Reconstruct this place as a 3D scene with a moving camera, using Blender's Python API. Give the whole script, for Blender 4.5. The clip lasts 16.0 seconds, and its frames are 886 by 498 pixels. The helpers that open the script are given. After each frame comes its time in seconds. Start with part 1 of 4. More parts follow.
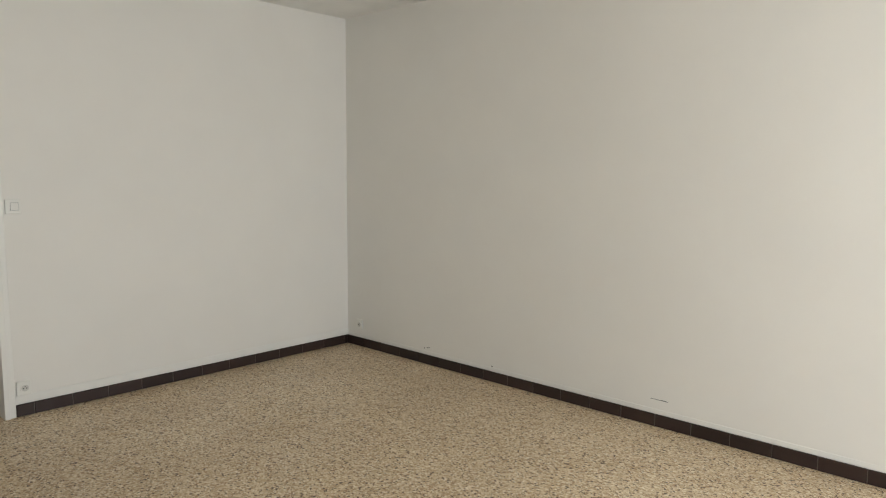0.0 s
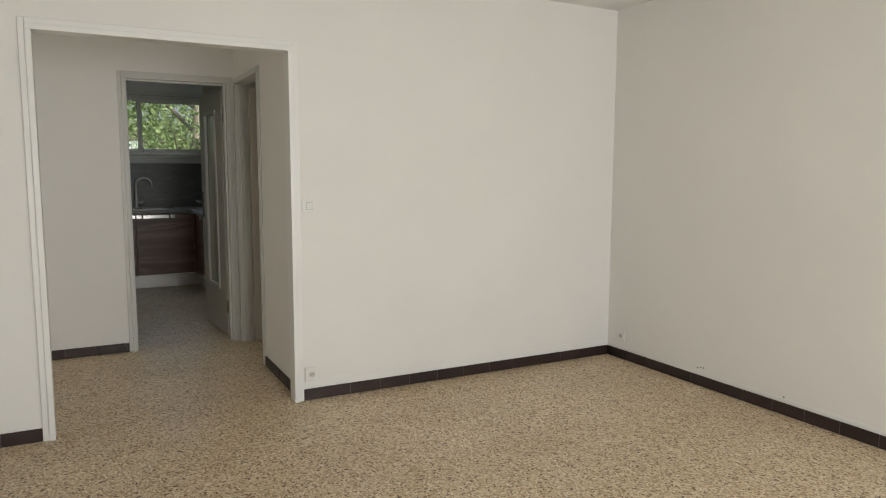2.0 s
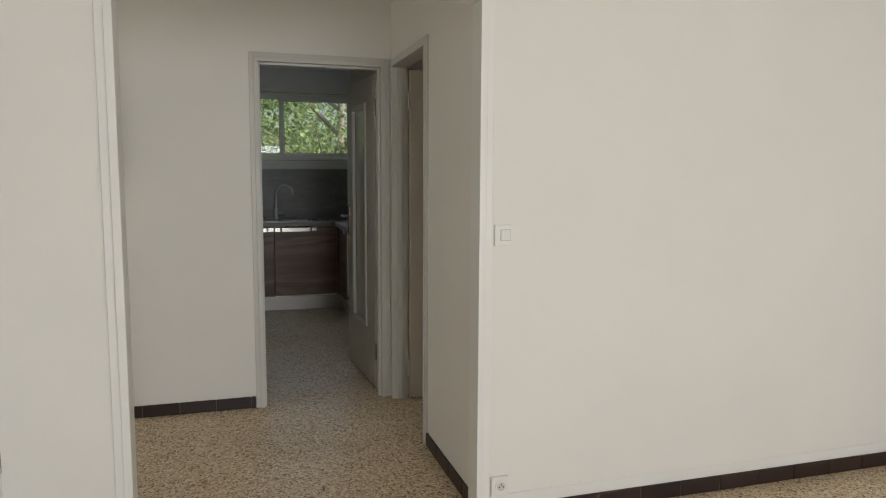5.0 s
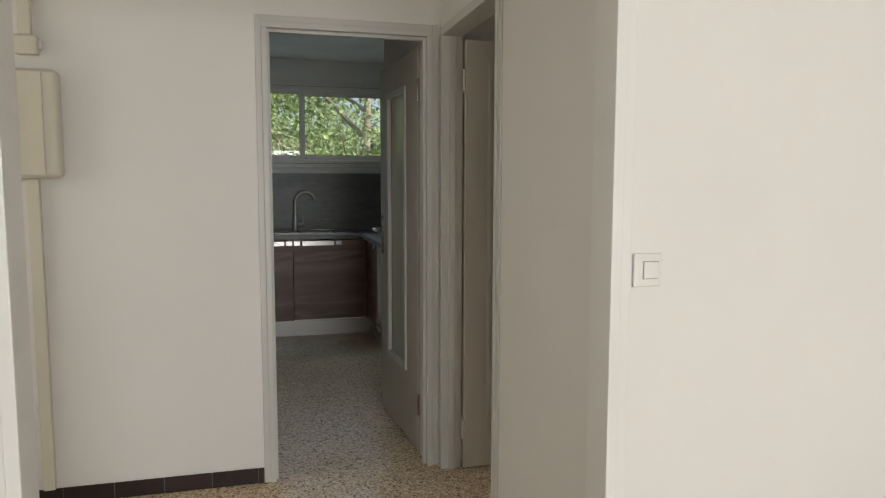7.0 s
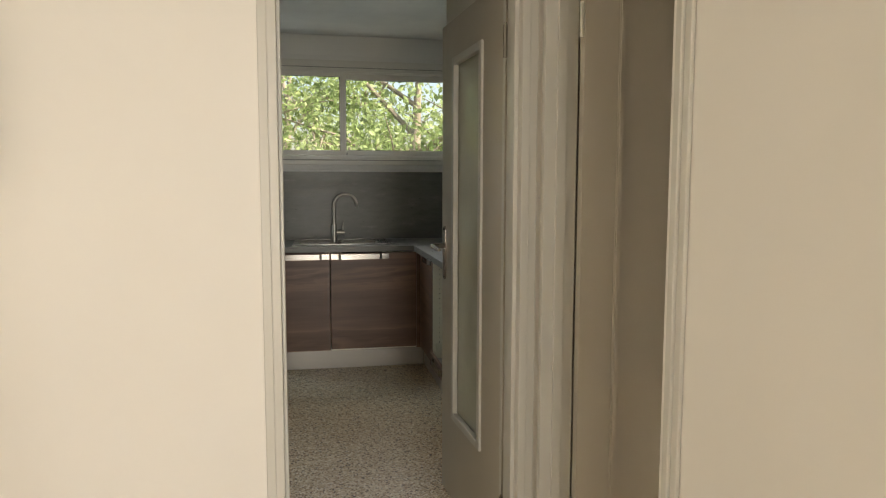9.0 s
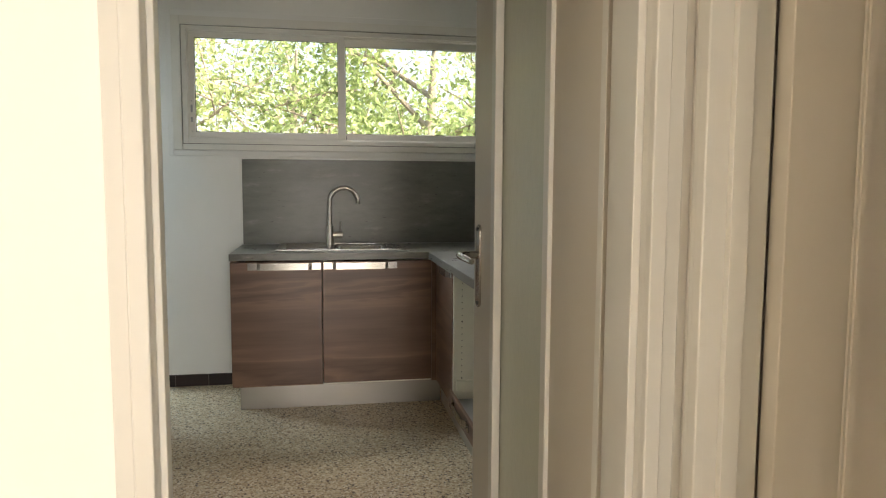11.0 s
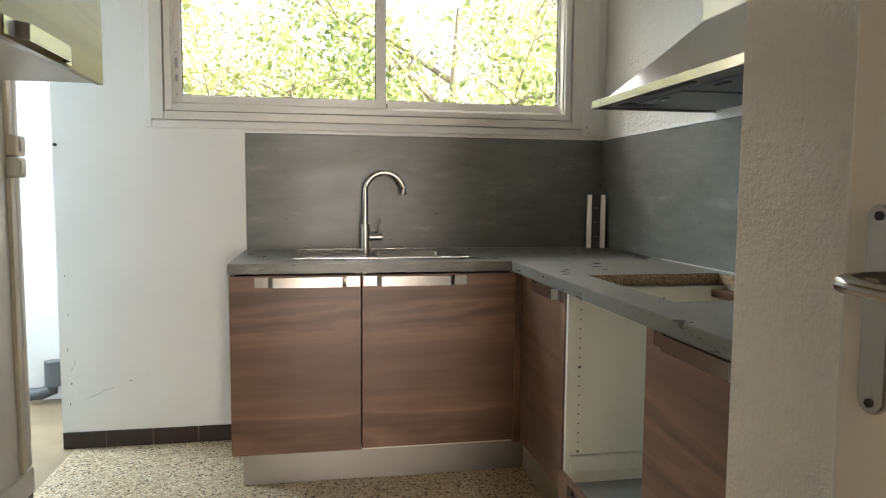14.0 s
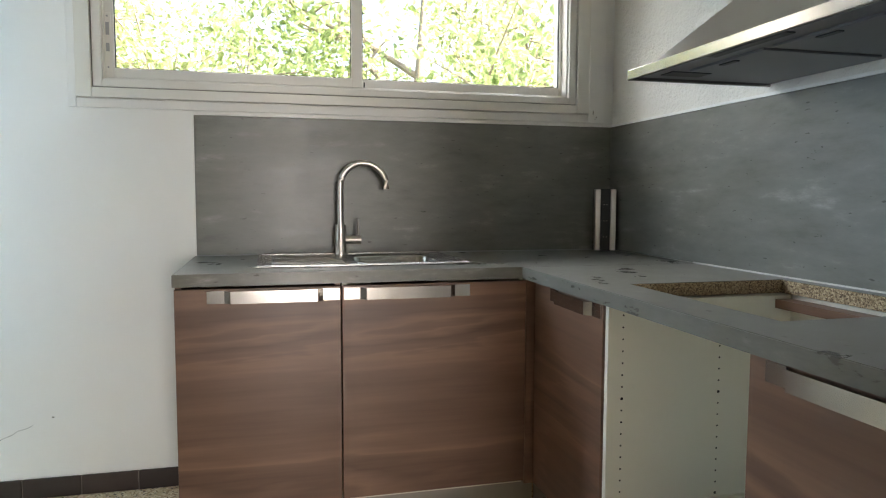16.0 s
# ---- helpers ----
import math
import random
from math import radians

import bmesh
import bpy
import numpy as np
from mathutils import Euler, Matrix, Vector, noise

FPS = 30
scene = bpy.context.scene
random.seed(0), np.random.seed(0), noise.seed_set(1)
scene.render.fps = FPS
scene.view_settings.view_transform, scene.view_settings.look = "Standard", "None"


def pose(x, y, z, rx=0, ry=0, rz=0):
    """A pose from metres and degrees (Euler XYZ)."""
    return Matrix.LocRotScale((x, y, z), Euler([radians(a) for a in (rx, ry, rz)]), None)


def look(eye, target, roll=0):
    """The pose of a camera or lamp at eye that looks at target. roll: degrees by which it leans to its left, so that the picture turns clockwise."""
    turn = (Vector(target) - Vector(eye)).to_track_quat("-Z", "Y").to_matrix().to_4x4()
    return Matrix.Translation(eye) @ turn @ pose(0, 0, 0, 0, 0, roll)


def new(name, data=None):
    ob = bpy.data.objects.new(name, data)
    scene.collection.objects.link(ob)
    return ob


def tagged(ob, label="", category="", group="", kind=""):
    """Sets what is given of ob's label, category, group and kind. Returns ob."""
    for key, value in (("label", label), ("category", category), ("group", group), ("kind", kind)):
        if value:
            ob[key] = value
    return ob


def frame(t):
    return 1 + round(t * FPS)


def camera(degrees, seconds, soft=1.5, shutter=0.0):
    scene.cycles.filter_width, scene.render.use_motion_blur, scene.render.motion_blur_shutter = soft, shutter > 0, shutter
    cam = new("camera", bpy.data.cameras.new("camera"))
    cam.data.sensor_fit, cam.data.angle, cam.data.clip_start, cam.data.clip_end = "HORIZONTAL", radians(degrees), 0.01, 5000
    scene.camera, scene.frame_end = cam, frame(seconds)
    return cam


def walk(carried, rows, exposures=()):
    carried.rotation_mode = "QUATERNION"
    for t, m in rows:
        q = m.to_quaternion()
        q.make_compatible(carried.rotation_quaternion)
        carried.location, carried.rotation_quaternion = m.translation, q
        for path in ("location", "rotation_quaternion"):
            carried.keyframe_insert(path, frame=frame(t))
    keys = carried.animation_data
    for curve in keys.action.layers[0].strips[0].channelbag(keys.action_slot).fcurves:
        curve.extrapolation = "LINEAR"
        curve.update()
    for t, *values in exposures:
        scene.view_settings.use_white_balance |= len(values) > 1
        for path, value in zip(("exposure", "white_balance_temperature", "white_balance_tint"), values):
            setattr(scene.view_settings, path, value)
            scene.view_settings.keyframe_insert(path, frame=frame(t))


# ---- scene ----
cam = camera(65.6, 16.0, soft=1.1)
LIVING_DAY, SIDE_DAY, HALL_DAY, KITCHEN_DAY = 96.0, 12.0, 6.3, 50.0
PATH = [
    (0, (0.104, 0.116, 1.361), (-1.25, 1.571, 1.136), 0.4),
    (0.5, (0.058, 0.107, 1.355), (-1.419, 1.437, 1.135), 0.5),
    (1, (0.006, 0.076, 1.37), (-1.594, 1.256, 1.146), 0.5),
    (1.5, (-0.085, 0.069, 1.371), (-1.772, 1.118, 1.143), 0.2),
    (2, (-0.205, 0.071, 1.36), (-1.962, 0.999, 1.135), 0.2),
    (2.5, (-0.395, 0.15, 1.375), (-2.217, 0.944, 1.151), 0.1),
    (3, (-0.639, 0.202, 1.376), (-2.512, 0.867, 1.152), 0.3),
    (3.5, (-0.872, 0.226, 1.394), (-2.759, 0.848, 1.172), 0.3),
    (4, (-1.125, 0.239, 1.382), (-3.018, 0.844, 1.163), 0.3),
    (4.5, (-1.366, 0.263, 1.396), (-3.265, 0.852, 1.181), 0.3),
    (5, (-1.65, 0.264, 1.383), (-3.554, 0.837, 1.17), 0.3),
    (5.2, (-1.715, 0.244, 1.371), (-3.622, 0.814, 1.174), 0.4),
    (7.5, (-2.967, 0.408, 1.363), (-4.897, 0.895, 1.17), 0.2),
    (8, (-3.261, 0.455, 1.364), (-5.202, 0.901, 1.175), 0.2),
    (8.5, (-3.534, 0.485, 1.377), (-5.486, 0.871, 1.178), -0.2),
    (9, (-3.775, 0.485, 1.351), (-5.729, 0.864, 1.162), 0.1),
    (9.6, (-4.101, 0.546, 1.351), (-6.06, 0.899, 1.157), 0.2),
    (12, (-5.272, 0.636, 1.222), (-7.236, 0.984, 1.054), 0.4),
    (12.5, (-5.497, 0.592, 1.222), (-7.457, 0.95, 1.052), 0.5),
    (13, (-5.714, 0.537, 1.222), (-7.674, 0.894, 1.049), 0.5),
    (13.5, (-5.872, 0.502, 1.21), (-7.832, 0.86, 1.037), 0.4),
    (14, (-6.019, 0.459, 1.18), (-7.98, 0.815, 1.015), 0.4),
    (14.5, (-6.134, 0.427, 1.178), (-8.095, 0.787, 1.02), 0.3),
    (15, (-6.239, 0.402, 1.173), (-8.188, 0.818, 1.014), 0.2),
    (15.5, (-6.373, 0.394, 1.163), (-8.315, 0.849, 1.008), 0.1),
    (16, (-6.522, 0.409, 1.141), (-8.457, 0.894, 0.987), 0.2),
]
walk(cam, [(t, look(eye, target, roll)) for t, eye, target, roll in PATH],
     [(0, -0.15, 6300, 8), (1.5, 0.05, 6350, 9), (5, 0.12, 6300, 10), (7.5, 0.57, 6300, 11), (8, 0.76, 6550, 11), (9, 1.13, 7400, 12), (9.6, 1.27, 7400, 12), (10.8, 1.75, 7500, 14), (12, 2.36, 7450, 15), (13.5, 2.47, 7650, 18), (16, 2.48, 7050, 16)])

# ---------- light ----------
world = bpy.data.worlds.new("world")
scene.world = world
world.use_nodes = True
wnt = world.node_tree
sky = wnt.nodes.new("ShaderNodeTexSky")
sky.sky_type = "NISHITA"
sky.sun_disc = False
sky.sun_elevation = radians(48)
sky.sun_rotation = radians(27)
sky.dust_density = 3.0
wnt.links.new(sky.outputs[0], wnt.nodes["Background"].inputs[0])
wnt.nodes["Background"].inputs[1].default_value = 0.15

sun = new("sun", bpy.data.lights.new("sun", "SUN"))
sun.data.energy = 5.0
sun.data.angle = radians(0.5)
sun.data.color = (1.0, 0.95, 0.86)
sun.matrix_world = look((-5, 18, 24), (-14, 0, 1))

# bluish daylight from the side room, at a window assumed there and unseen
day2 = new("side_room_daylight", bpy.data.lights.new("side_room_daylight", "AREA"))
day2.data.shape = "RECTANGLE"
day2.data.size, day2.data.size_y = 0.52, 1.35
day2.data.energy = SIDE_DAY
day2.data.color = (0.52, 0.76, 1.0)
day2.matrix_world = look((-9.66, -2.05, 1.57), (-7.3, 1.3, 1.2))

# area lamp added outside, above the view, standing in for sky light
day4 = new("kitchen_sky_fill", bpy.data.lights.new("kitchen_sky_fill", "AREA"))
day4.data.shape = "RECTANGLE"
day4.data.size, day4.data.size_y = 4.0, 1.6
day4.data.energy = KITCHEN_DAY
day4.data.color = (0.86, 0.94, 1.0)
day4.matrix_world = look((-11.6, 0.75, 3.75), (-8.6, 0.75, 1.5))

# daylight from the window at the far end of the hall
day3 = new("hall_daylight", bpy.data.lights.new("hall_daylight", "AREA"))
day3.data.shape = "RECTANGLE"
day3.data.size, day3.data.size_y = 0.9, 1.2
day3.data.energy = HALL_DAY
day3.data.color = (1.0, 0.92, 0.79)
day3.matrix_world = look((-5.0, -1.9, 1.5), (-5.0, 1.0, 1.1))

# daylight that enters by the large living room window, behind the start of the walk
day = new("living_window_daylight", bpy.data.lights.new("living_window_daylight", "AREA"))
day.data.shape = "RECTANGLE"
day.data.size, day.data.size_y = 2.6, 1.9
day.data.energy = LIVING_DAY
day.data.color = (0.95, 0.975, 1.0)
day.matrix_world = look((2.12, 1.6, 1.2), (-3.0, 1.6, 0.85))

# ---------- plan ----------
X_LIV, X_BACK = -4.098, 2.2          # living room: door wall, window wall
Y_LEFT, Y_RIGHT = -0.485, 3.53
X_HALL = -5.78                        # hall: wall with the kitchen door
X_KIT, X_WIN = -5.86, -9.195          # kitchen: door wall, window wall
Y_KL, Y_KR = -0.60, 1.84
Y_HR = 1.177                          # hall right wall
H = 2.5


# ---------- materials ----------
def mat(name, color, rough=0.6, metal=0.0, spec=0.5):
    m = bpy.data.materials.new(name)
    m.use_nodes = True
    b = m.node_tree.nodes["Principled BSDF"]
    b.inputs["Base Color"].default_value = (*color, 1)
    b.inputs["Roughness"].default_value = rough
    b.inputs["Metallic"].default_value = metal
    b.inputs["Specular IOR Level"].default_value = spec
    return m, m.node_tree, b


def node(nt, kind, **values):
    n = nt.nodes.new(kind)
    for k, v in values.items():
        n.inputs[k.replace("_", " ")].default_value = v
    return n


def coords(nt, scale=(1, 1, 1)):
    c = nt.nodes.new("ShaderNodeTexCoord")
    m = nt.nodes.new("ShaderNodeMapping")
    m.inputs["Scale"].default_value = scale
    nt.links.new(c.outputs["Object"], m.inputs["Vector"])
    return m.outputs["Vector"]


def ramp(nt, fac, stops):
    r = nt.nodes.new("ShaderNodeValToRGB")
    while len(r.color_ramp.elements) < len(stops):
        r.color_ramp.elements.new(0.5)
    for e, (p, c) in zip(r.color_ramp.elements, stops):
        e.position, e.color = p, (*c, 1)
    nt.links.new(fac, r.inputs[0])
    return r.outputs[0]


def bump(nt, b, height, strength, distance):
    n = node(nt, "ShaderNodeBump", Strength=strength, Distance=distance)
    nt.links.new(height, n.inputs["Height"])
    nt.links.new(n.outputs[0], b.inputs["Normal"])


def noise_tex(nt, vec, scale, detail=4.0, rough=0.55):
    n = node(nt, "ShaderNodeTexNoise", Scale=scale, Detail=detail, Roughness=rough)
    nt.links.new(vec, n.inputs["Vector"])
    return n.outputs["Fac"]


def mix(nt, fac, a, b, kind="MIX"):
    n = nt.nodes.new("ShaderNodeMix")
    n.data_type, n.blend_type = "RGBA", kind
    for sock, v in ((n.inputs[0], fac), (n.inputs[6], a), (n.inputs[7], b)):
        if isinstance(v, (int, float)):
            sock.default_value = v
        elif isinstance(v, tuple):
            sock.default_value = (*v, 1)
        else:
            nt.links.new(v, sock)
    return n.outputs[2]


def paint(name, color, rough=0.6, grain=0.15, size=60, stain=0.06, depth=0.0015):
    """Brushed or rolled paint: faint clouds and a fine relief."""
    m, nt, b = mat(name, color, rough)
    v = coords(nt)
    big = noise_tex(nt, v, 1.7, 5)
    dark = tuple(c * (1 - stain * 2) for c in color)
    lite = tuple(min(1, c * (1 + stain)) for c in color)
    nt.links.new(ramp(nt, big, [(0.3, dark), (0.7, lite)]), b.inputs["Base Color"])
    bump(nt, b, noise_tex(nt, v, size, 6, 0.6), grain, depth)
    return m


def rough_plaster(name, color):
    m, nt, b = mat(name, color, 0.75)
    v = coords(nt)
    nt.links.new(ramp(nt, noise_tex(nt, v, 2.0, 5), [(0.3, tuple(c * 0.92 for c in color)), (0.7, color)]), b.inputs["Base Color"])
    h = mix(nt, 0.5, ramp(nt, noise_tex(nt, v, 38, 3), [(0.42, (0, 0, 0)), (0.66, (1, 1, 1))]), ramp(nt, noise_tex(nt, v, 110, 3), [(0.35, (0, 0, 0)), (0.7, (1, 1, 1))]))
    bump(nt, b, h, 0.75, 0.006)
    return m


def terrazzo():
    m, nt, b = mat("terrazzo", (0.5, 0.45, 0.36), 0.32, 0.0, 0.28)
    v = coords(nt)
    warp = node(nt, "ShaderNodeTexNoise", Scale=70.0, Detail=2.0)
    nt.links.new(v, warp.inputs["Vector"])
    add = nt.nodes.new("ShaderNodeMixRGB")
    add.blend_type, add.inputs[0].default_value = "ADD", 0.012
    nt.links.new(v, add.inputs[1])
    nt.links.new(warp.outputs["Color"], add.inputs[2])
    chips = node(nt, "ShaderNodeTexVoronoi", Scale=114.0)
    edge = node(nt, "ShaderNodeTexVoronoi", Scale=114.0)
    edge.feature = "DISTANCE_TO_EDGE"
    small = node(nt, "ShaderNodeTexVoronoi", Scale=190.0)
    for n in (chips, edge, small):
        nt.links.new(add.outputs[0], n.inputs["Vector"])
    sep = nt.nodes.new("ShaderNodeSeparateColor")
    nt.links.new(chips.outputs["Color"], sep.inputs[0])
    sep2 = nt.nodes.new("ShaderNodeSeparateColor")
    nt.links.new(small.outputs["Color"], sep2.inputs[0])
    stone = ramp(nt, sep.outputs[0], [(0.0, (0.06, 0.04, 0.028)), (0.08, (0.14, 0.085, 0.055)), (0.12, (0.44, 0.29, 0.17)), (0.45, (0.64, 0.52, 0.345)),
                                      (0.75, (0.79, 0.69, 0.52)), (1.0, (0.92, 0.87, 0.76))])
    fine = ramp(nt, sep2.outputs[1], [(0.0, (0.07, 0.05, 0.035)), (0.09, (0.26, 0.19, 0.12)), (0.2, (0.54, 0.42, 0.28)), (1.0, (0.78, 0.68, 0.52))])
    joint = ramp(nt, edge.outputs["Distance"], [(0.02, (1, 1, 1)), (0.09, (0, 0, 0))])
    c = mix(nt, joint, stone, fine)
    wear = ramp(nt, noise_tex(nt, v, 1.3, 5), [(0.3, (0.82, 0.765, 0.69)), (0.7, (1, 0.965, 0.90))])
    nt.links.new(mix(nt, 1.0, c, wear, "MULTIPLY"), b.inputs["Base Color"])
    nt.links.new(ramp(nt, noise_tex(nt, v, 5, 4), [(0.3, (0.28, 0.28, 0.28)), (0.7, (0.48, 0.48, 0.48))]), b.inputs["Roughness"])
    bump(nt, b, noise_tex(nt, v, 30, 3), 0.05, 0.001)
    return m


def tile_mat(name, color, rough):
    m, nt, b = mat(name, color, rough)
    o = nt.nodes.new("ShaderNodeObjectInfo")
    nt.links.new(ramp(nt, o.outputs["Random"], [(0, tuple(c * 0.75 for c in color)), (1, tuple(c * 1.3 for c in color))]), b.inputs["Base Color"])
    bump(nt, b, noise_tex(nt, coords(nt), 25, 3), 0.1, 0.001)
    return m


def wood_laminate(name, dark, lite, axis, rough=0.38):
    """Streaked wood print; axis is the way the grain runs."""
    m, nt, b = mat(name, dark, rough)
    s = [4.6, 4.6, 4.6]
    s[axis] = 0.5
    v = coords(nt, tuple(s))
    s2 = [90.0, 90.0, 90.0]
    s2[axis] = 2.5
    fine = noise_tex(nt, coords(nt, tuple(s2)), 1.0, 4)
    wide = node(nt, "ShaderNodeTexNoise", Scale=1.0, Detail=5.0, Distortion=0.35)
    nt.links.new(v, wide.inputs["Vector"])
    mid = tuple((p + q) / 2 for p, q in zip(dark, lite))
    c = ramp(nt, wide.outputs["Fac"], [(0.30, dark), (0.44, mid), (0.50, lite), (0.515, mid), (0.60, dark), (0.66, lite), (0.675, mid), (0.8, dark)])
    c = mix(nt, 0.22, c, ramp(nt, fine, [(0.3, dark), (0.7, lite)]))
    nt.links.new(c, b.inputs["Base Color"])
    bump(nt, b, fine, 0.06, 0.0006)
    return m


def stone_laminate(name, rough, size=4.5):
    m, nt, b = mat(name, (0.15, 0.15, 0.14), rough)
    v = coords(nt, (0.7, 0.7, 2.4))
    a = noise_tex(nt, v, size, 9, 0.66)
    c = ramp(nt, a, [(0.28, (0.108, 0.108, 0.090)), (0.44, (0.148, 0.148, 0.127)), (0.58, (0.174, 0.174, 0.151)), (0.66, (0.225, 0.224, 0.198)), (0.74, (0.32, 0.315, 0.285))])
    pits = ramp(nt, noise_tex(nt, v, 38, 2), [(0.705, (1, 1, 1)), (0.745, (0.45, 0.43, 0.4))])
    nt.links.new(mix(nt, 1.0, c, pits, "MULTIPLY"), b.inputs["Base Color"])
    nt.links.new(ramp(nt, a, [(0.3, (rough - 0.06,) * 3), (0.7, (rough + 0.1,) * 3)]), b.inputs["Roughness"])
    bump(nt, b, noise_tex(nt, v, 60, 4), 0.08, 0.0008)
    return m


def steel(name, color, rough, axis):
    m, nt, b = mat(name, color, rough, 1.0)
    s = [400.0, 400.0, 400.0]
    s[axis] = 6.0
    n = noise_tex(nt, coords(nt, tuple(s)), 1.0, 3)
    nt.links.new(ramp(nt, n, [(0.3, (rough * 0.92,) * 3), (0.7, (rough * 1.1,) * 3)]), b.inputs["Roughness"])
    return m


def chipboard():
    m, nt, b = mat("chipboard", (0.35, 0.25, 0.14), 0.85)
    v = coords(nt)
    vo = node(nt, "ShaderNodeTexVoronoi", Scale=260.0)
    nt.links.new(v, vo.inputs["Vector"])
    sep = nt.nodes.new("ShaderNodeSeparateColor")
    nt.links.new(vo.outputs["Color"], sep.inputs[0])
    nt.links.new(ramp(nt, sep.outputs[0], [(0, (0.10, 0.065, 0.035)), (0.4, (0.30, 0.21, 0.12)), (1, (0.55, 0.44, 0.28))]), b.inputs["Base Color"])
    bump(nt, b, sep.outputs[1], 0.5, 0.002)
    return m


def leaf_mat(name, dark, lite):
    m, nt, b = mat(name, lite, 0.5)
    g = nt.nodes.new("ShaderNodeNewGeometry")
    # the palest leaves have the sun's glare put into their base colour
    c = ramp(nt, g.outputs["Random Per Island"], [(0, dark), (0.6, lite), (1, tuple(min(1, k * 1.5) for k in lite))])
    nt.links.new(c, b.inputs["Base Color"])
    t = nt.nodes.new("ShaderNodeBsdfTranslucent")
    nt.links.new(c, t.inputs[0])
    mx = nt.nodes.new("ShaderNodeMixShader")
    mx.inputs[0].default_value = 0.45
    nt.links.new(b.outputs[0], mx.inputs[1])
    nt.links.new(t.outputs[0], mx.inputs[2])
    nt.links.new(mx.outputs[0], nt.nodes["Material Output"].inputs[0])
    return m


def glass(name, rough=0.0, color=(1, 1, 1), rippled=False, clear=1.0):
    m, nt, b = mat(name, color, rough)
    b.inputs["Transmission Weight"].default_value = clear
    b.inputs["IOR"].default_value = 1.45
    if rippled:
        bump(nt, b, noise_tex(nt, coords(nt, (1, 1, 0.6)), 45, 3), 0.32, 0.003)
    return m


WALL = paint("wall_paint", (0.80, 0.78, 0.735), 0.62, 0.15, 60, 0.012)
KWALL = paint("kitchen_wall_paint", (0.80, 0.79, 0.755), 0.55, 0.25, 45, 0.02)
PLASTER = rough_plaster("rough_plaster", (0.80, 0.77, 0.70))
CEIL = paint("ceiling_paint", (0.82, 0.81, 0.78), 0.8)
TRIM = paint("gloss_trim_paint", (0.81, 0.80, 0.76), 0.32, 0.12, 30, 0.02)
FRAME = paint("grey_white_frame_paint", (0.60, 0.59, 0.545), 0.4, 0.1, 30, 0.02)
DOOR = paint("taupe_door_paint", (0.53, 0.49, 0.42), 0.42, 0.12, 40, 0.025)
TERRAZZO = terrazzo()
BROWNFLOOR = paint("worn_brown_floor", (0.42, 0.31, 0.19), 0.5, 0.2, 20, 0.2)
TILE = tile_mat("dark_brown_tile", (0.027, 0.0145, 0.0125), 0.4)
GROUT = paint("grout", (0.20, 0.175, 0.15), 0.9)
WOOD_Y = wood_laminate("brown_wood_laminate", (0.116, 0.060, 0.038), (0.250, 0.140, 0.090), 1)
WOOD_X = wood_laminate("brown_wood_laminate_side_run", (0.116, 0.060, 0.038), (0.250, 0.140, 0.090), 0)
# brown laminate with the foliage's olive reflection painted into its colour
SHEEN_WOOD = wood_laminate("green_sheen_wood_laminate", (0.22, 0.155, 0.03), (0.29, 0.21, 0.055), 0, 0.3)
STONE = stone_laminate("grey_stone_laminate", 0.35, 6.0)
STONE_TOP = stone_laminate("grey_stone_worktop", 0.30, 10.0)
STEEL_Y = steel("brushed_steel", (0.37, 0.35, 0.32), 0.34, 1)
STEEL_X = steel("brushed_steel_side_run", (0.62, 0.60, 0.57), 0.3, 0)
SINK_STEEL = steel("sink_steel", (0.50, 0.49, 0.47), 0.26, 1)
TAP_STEEL = steel("tap_steel", (0.48, 0.46, 0.42), 0.3, 2)
HANDLE_STEEL = mat("polished_steel", (0.40, 0.38, 0.355), 0.2, 1.0)[0]
MELAMINE = paint("cream_melamine", (0.74, 0.72, 0.62), 0.45, 0.05, 60, 0.03)
CHIP = chipboard()
DARK = mat("dark_plastic", (0.02, 0.022, 0.022), 0.4)[0]
HOLE = mat("dark_hole", (0.01, 0.01, 0.01), 0.9)[0]
GREYPAN = paint("grey_panel", (0.36, 0.37, 0.37), 0.5)
FILTER = paint("grey_hood_filter", (0.19, 0.20, 0.225), 0.35, 0.1, 50)
WHITE = paint("white_plastic", (0.80, 0.79, 0.74), 0.35, 0.03, 60, 0.03)
CREAM = paint("cream_plastic", (0.74, 0.70, 0.58), 0.4, 0.03, 60, 0.04)
ALU = paint("cream_aluminium", (0.74, 0.72, 0.66), 0.35, 0.05, 60, 0.03)
PIPE = paint("grey_pipe_plastic", (0.13, 0.14, 0.145), 0.45)
CLEAR = glass("clear_glass")
RIPPLE = glass("rippled_glass", 0.14, (0.80, 0.84, 0.71), True, 0.3)
BARK = paint("bark", (0.30, 0.26, 0.20), 0.9, 0.8, 18, 0.25, 0.02)
LEAF_A = leaf_mat("leaf_green", (0.15, 0.22, 0.07), (0.35, 0.44, 0.20))
LEAF_B = leaf_mat("leaf_yellow_green", (0.21, 0.27, 0.09), (0.43, 0.50, 0.25))
GRASS = paint("dry_grass_ground", (0.17, 0.17, 0.08), 0.9, 0.6, 8, 0.2, 0.02)
CONCRETE = paint("render_coat", (0.55, 0.52, 0.46), 0.85, 0.4, 25)


# ---------- mesh helpers ----------
def box(bm, x0, x1, y0, y1, z0, z1):
    vs = [bm.verts.new((x, y, z)) for x in sorted((x0, x1)) for y in sorted((y0, y1)) for z in sorted((z0, z1))]
    for f in ((0, 1, 3, 2), (4, 6, 7, 5), (0, 4, 5, 1), (2, 3, 7, 6), (0, 2, 6, 4), (1, 5, 7, 3)):
        bm.faces.new([vs[i] for i in f])
    return bm


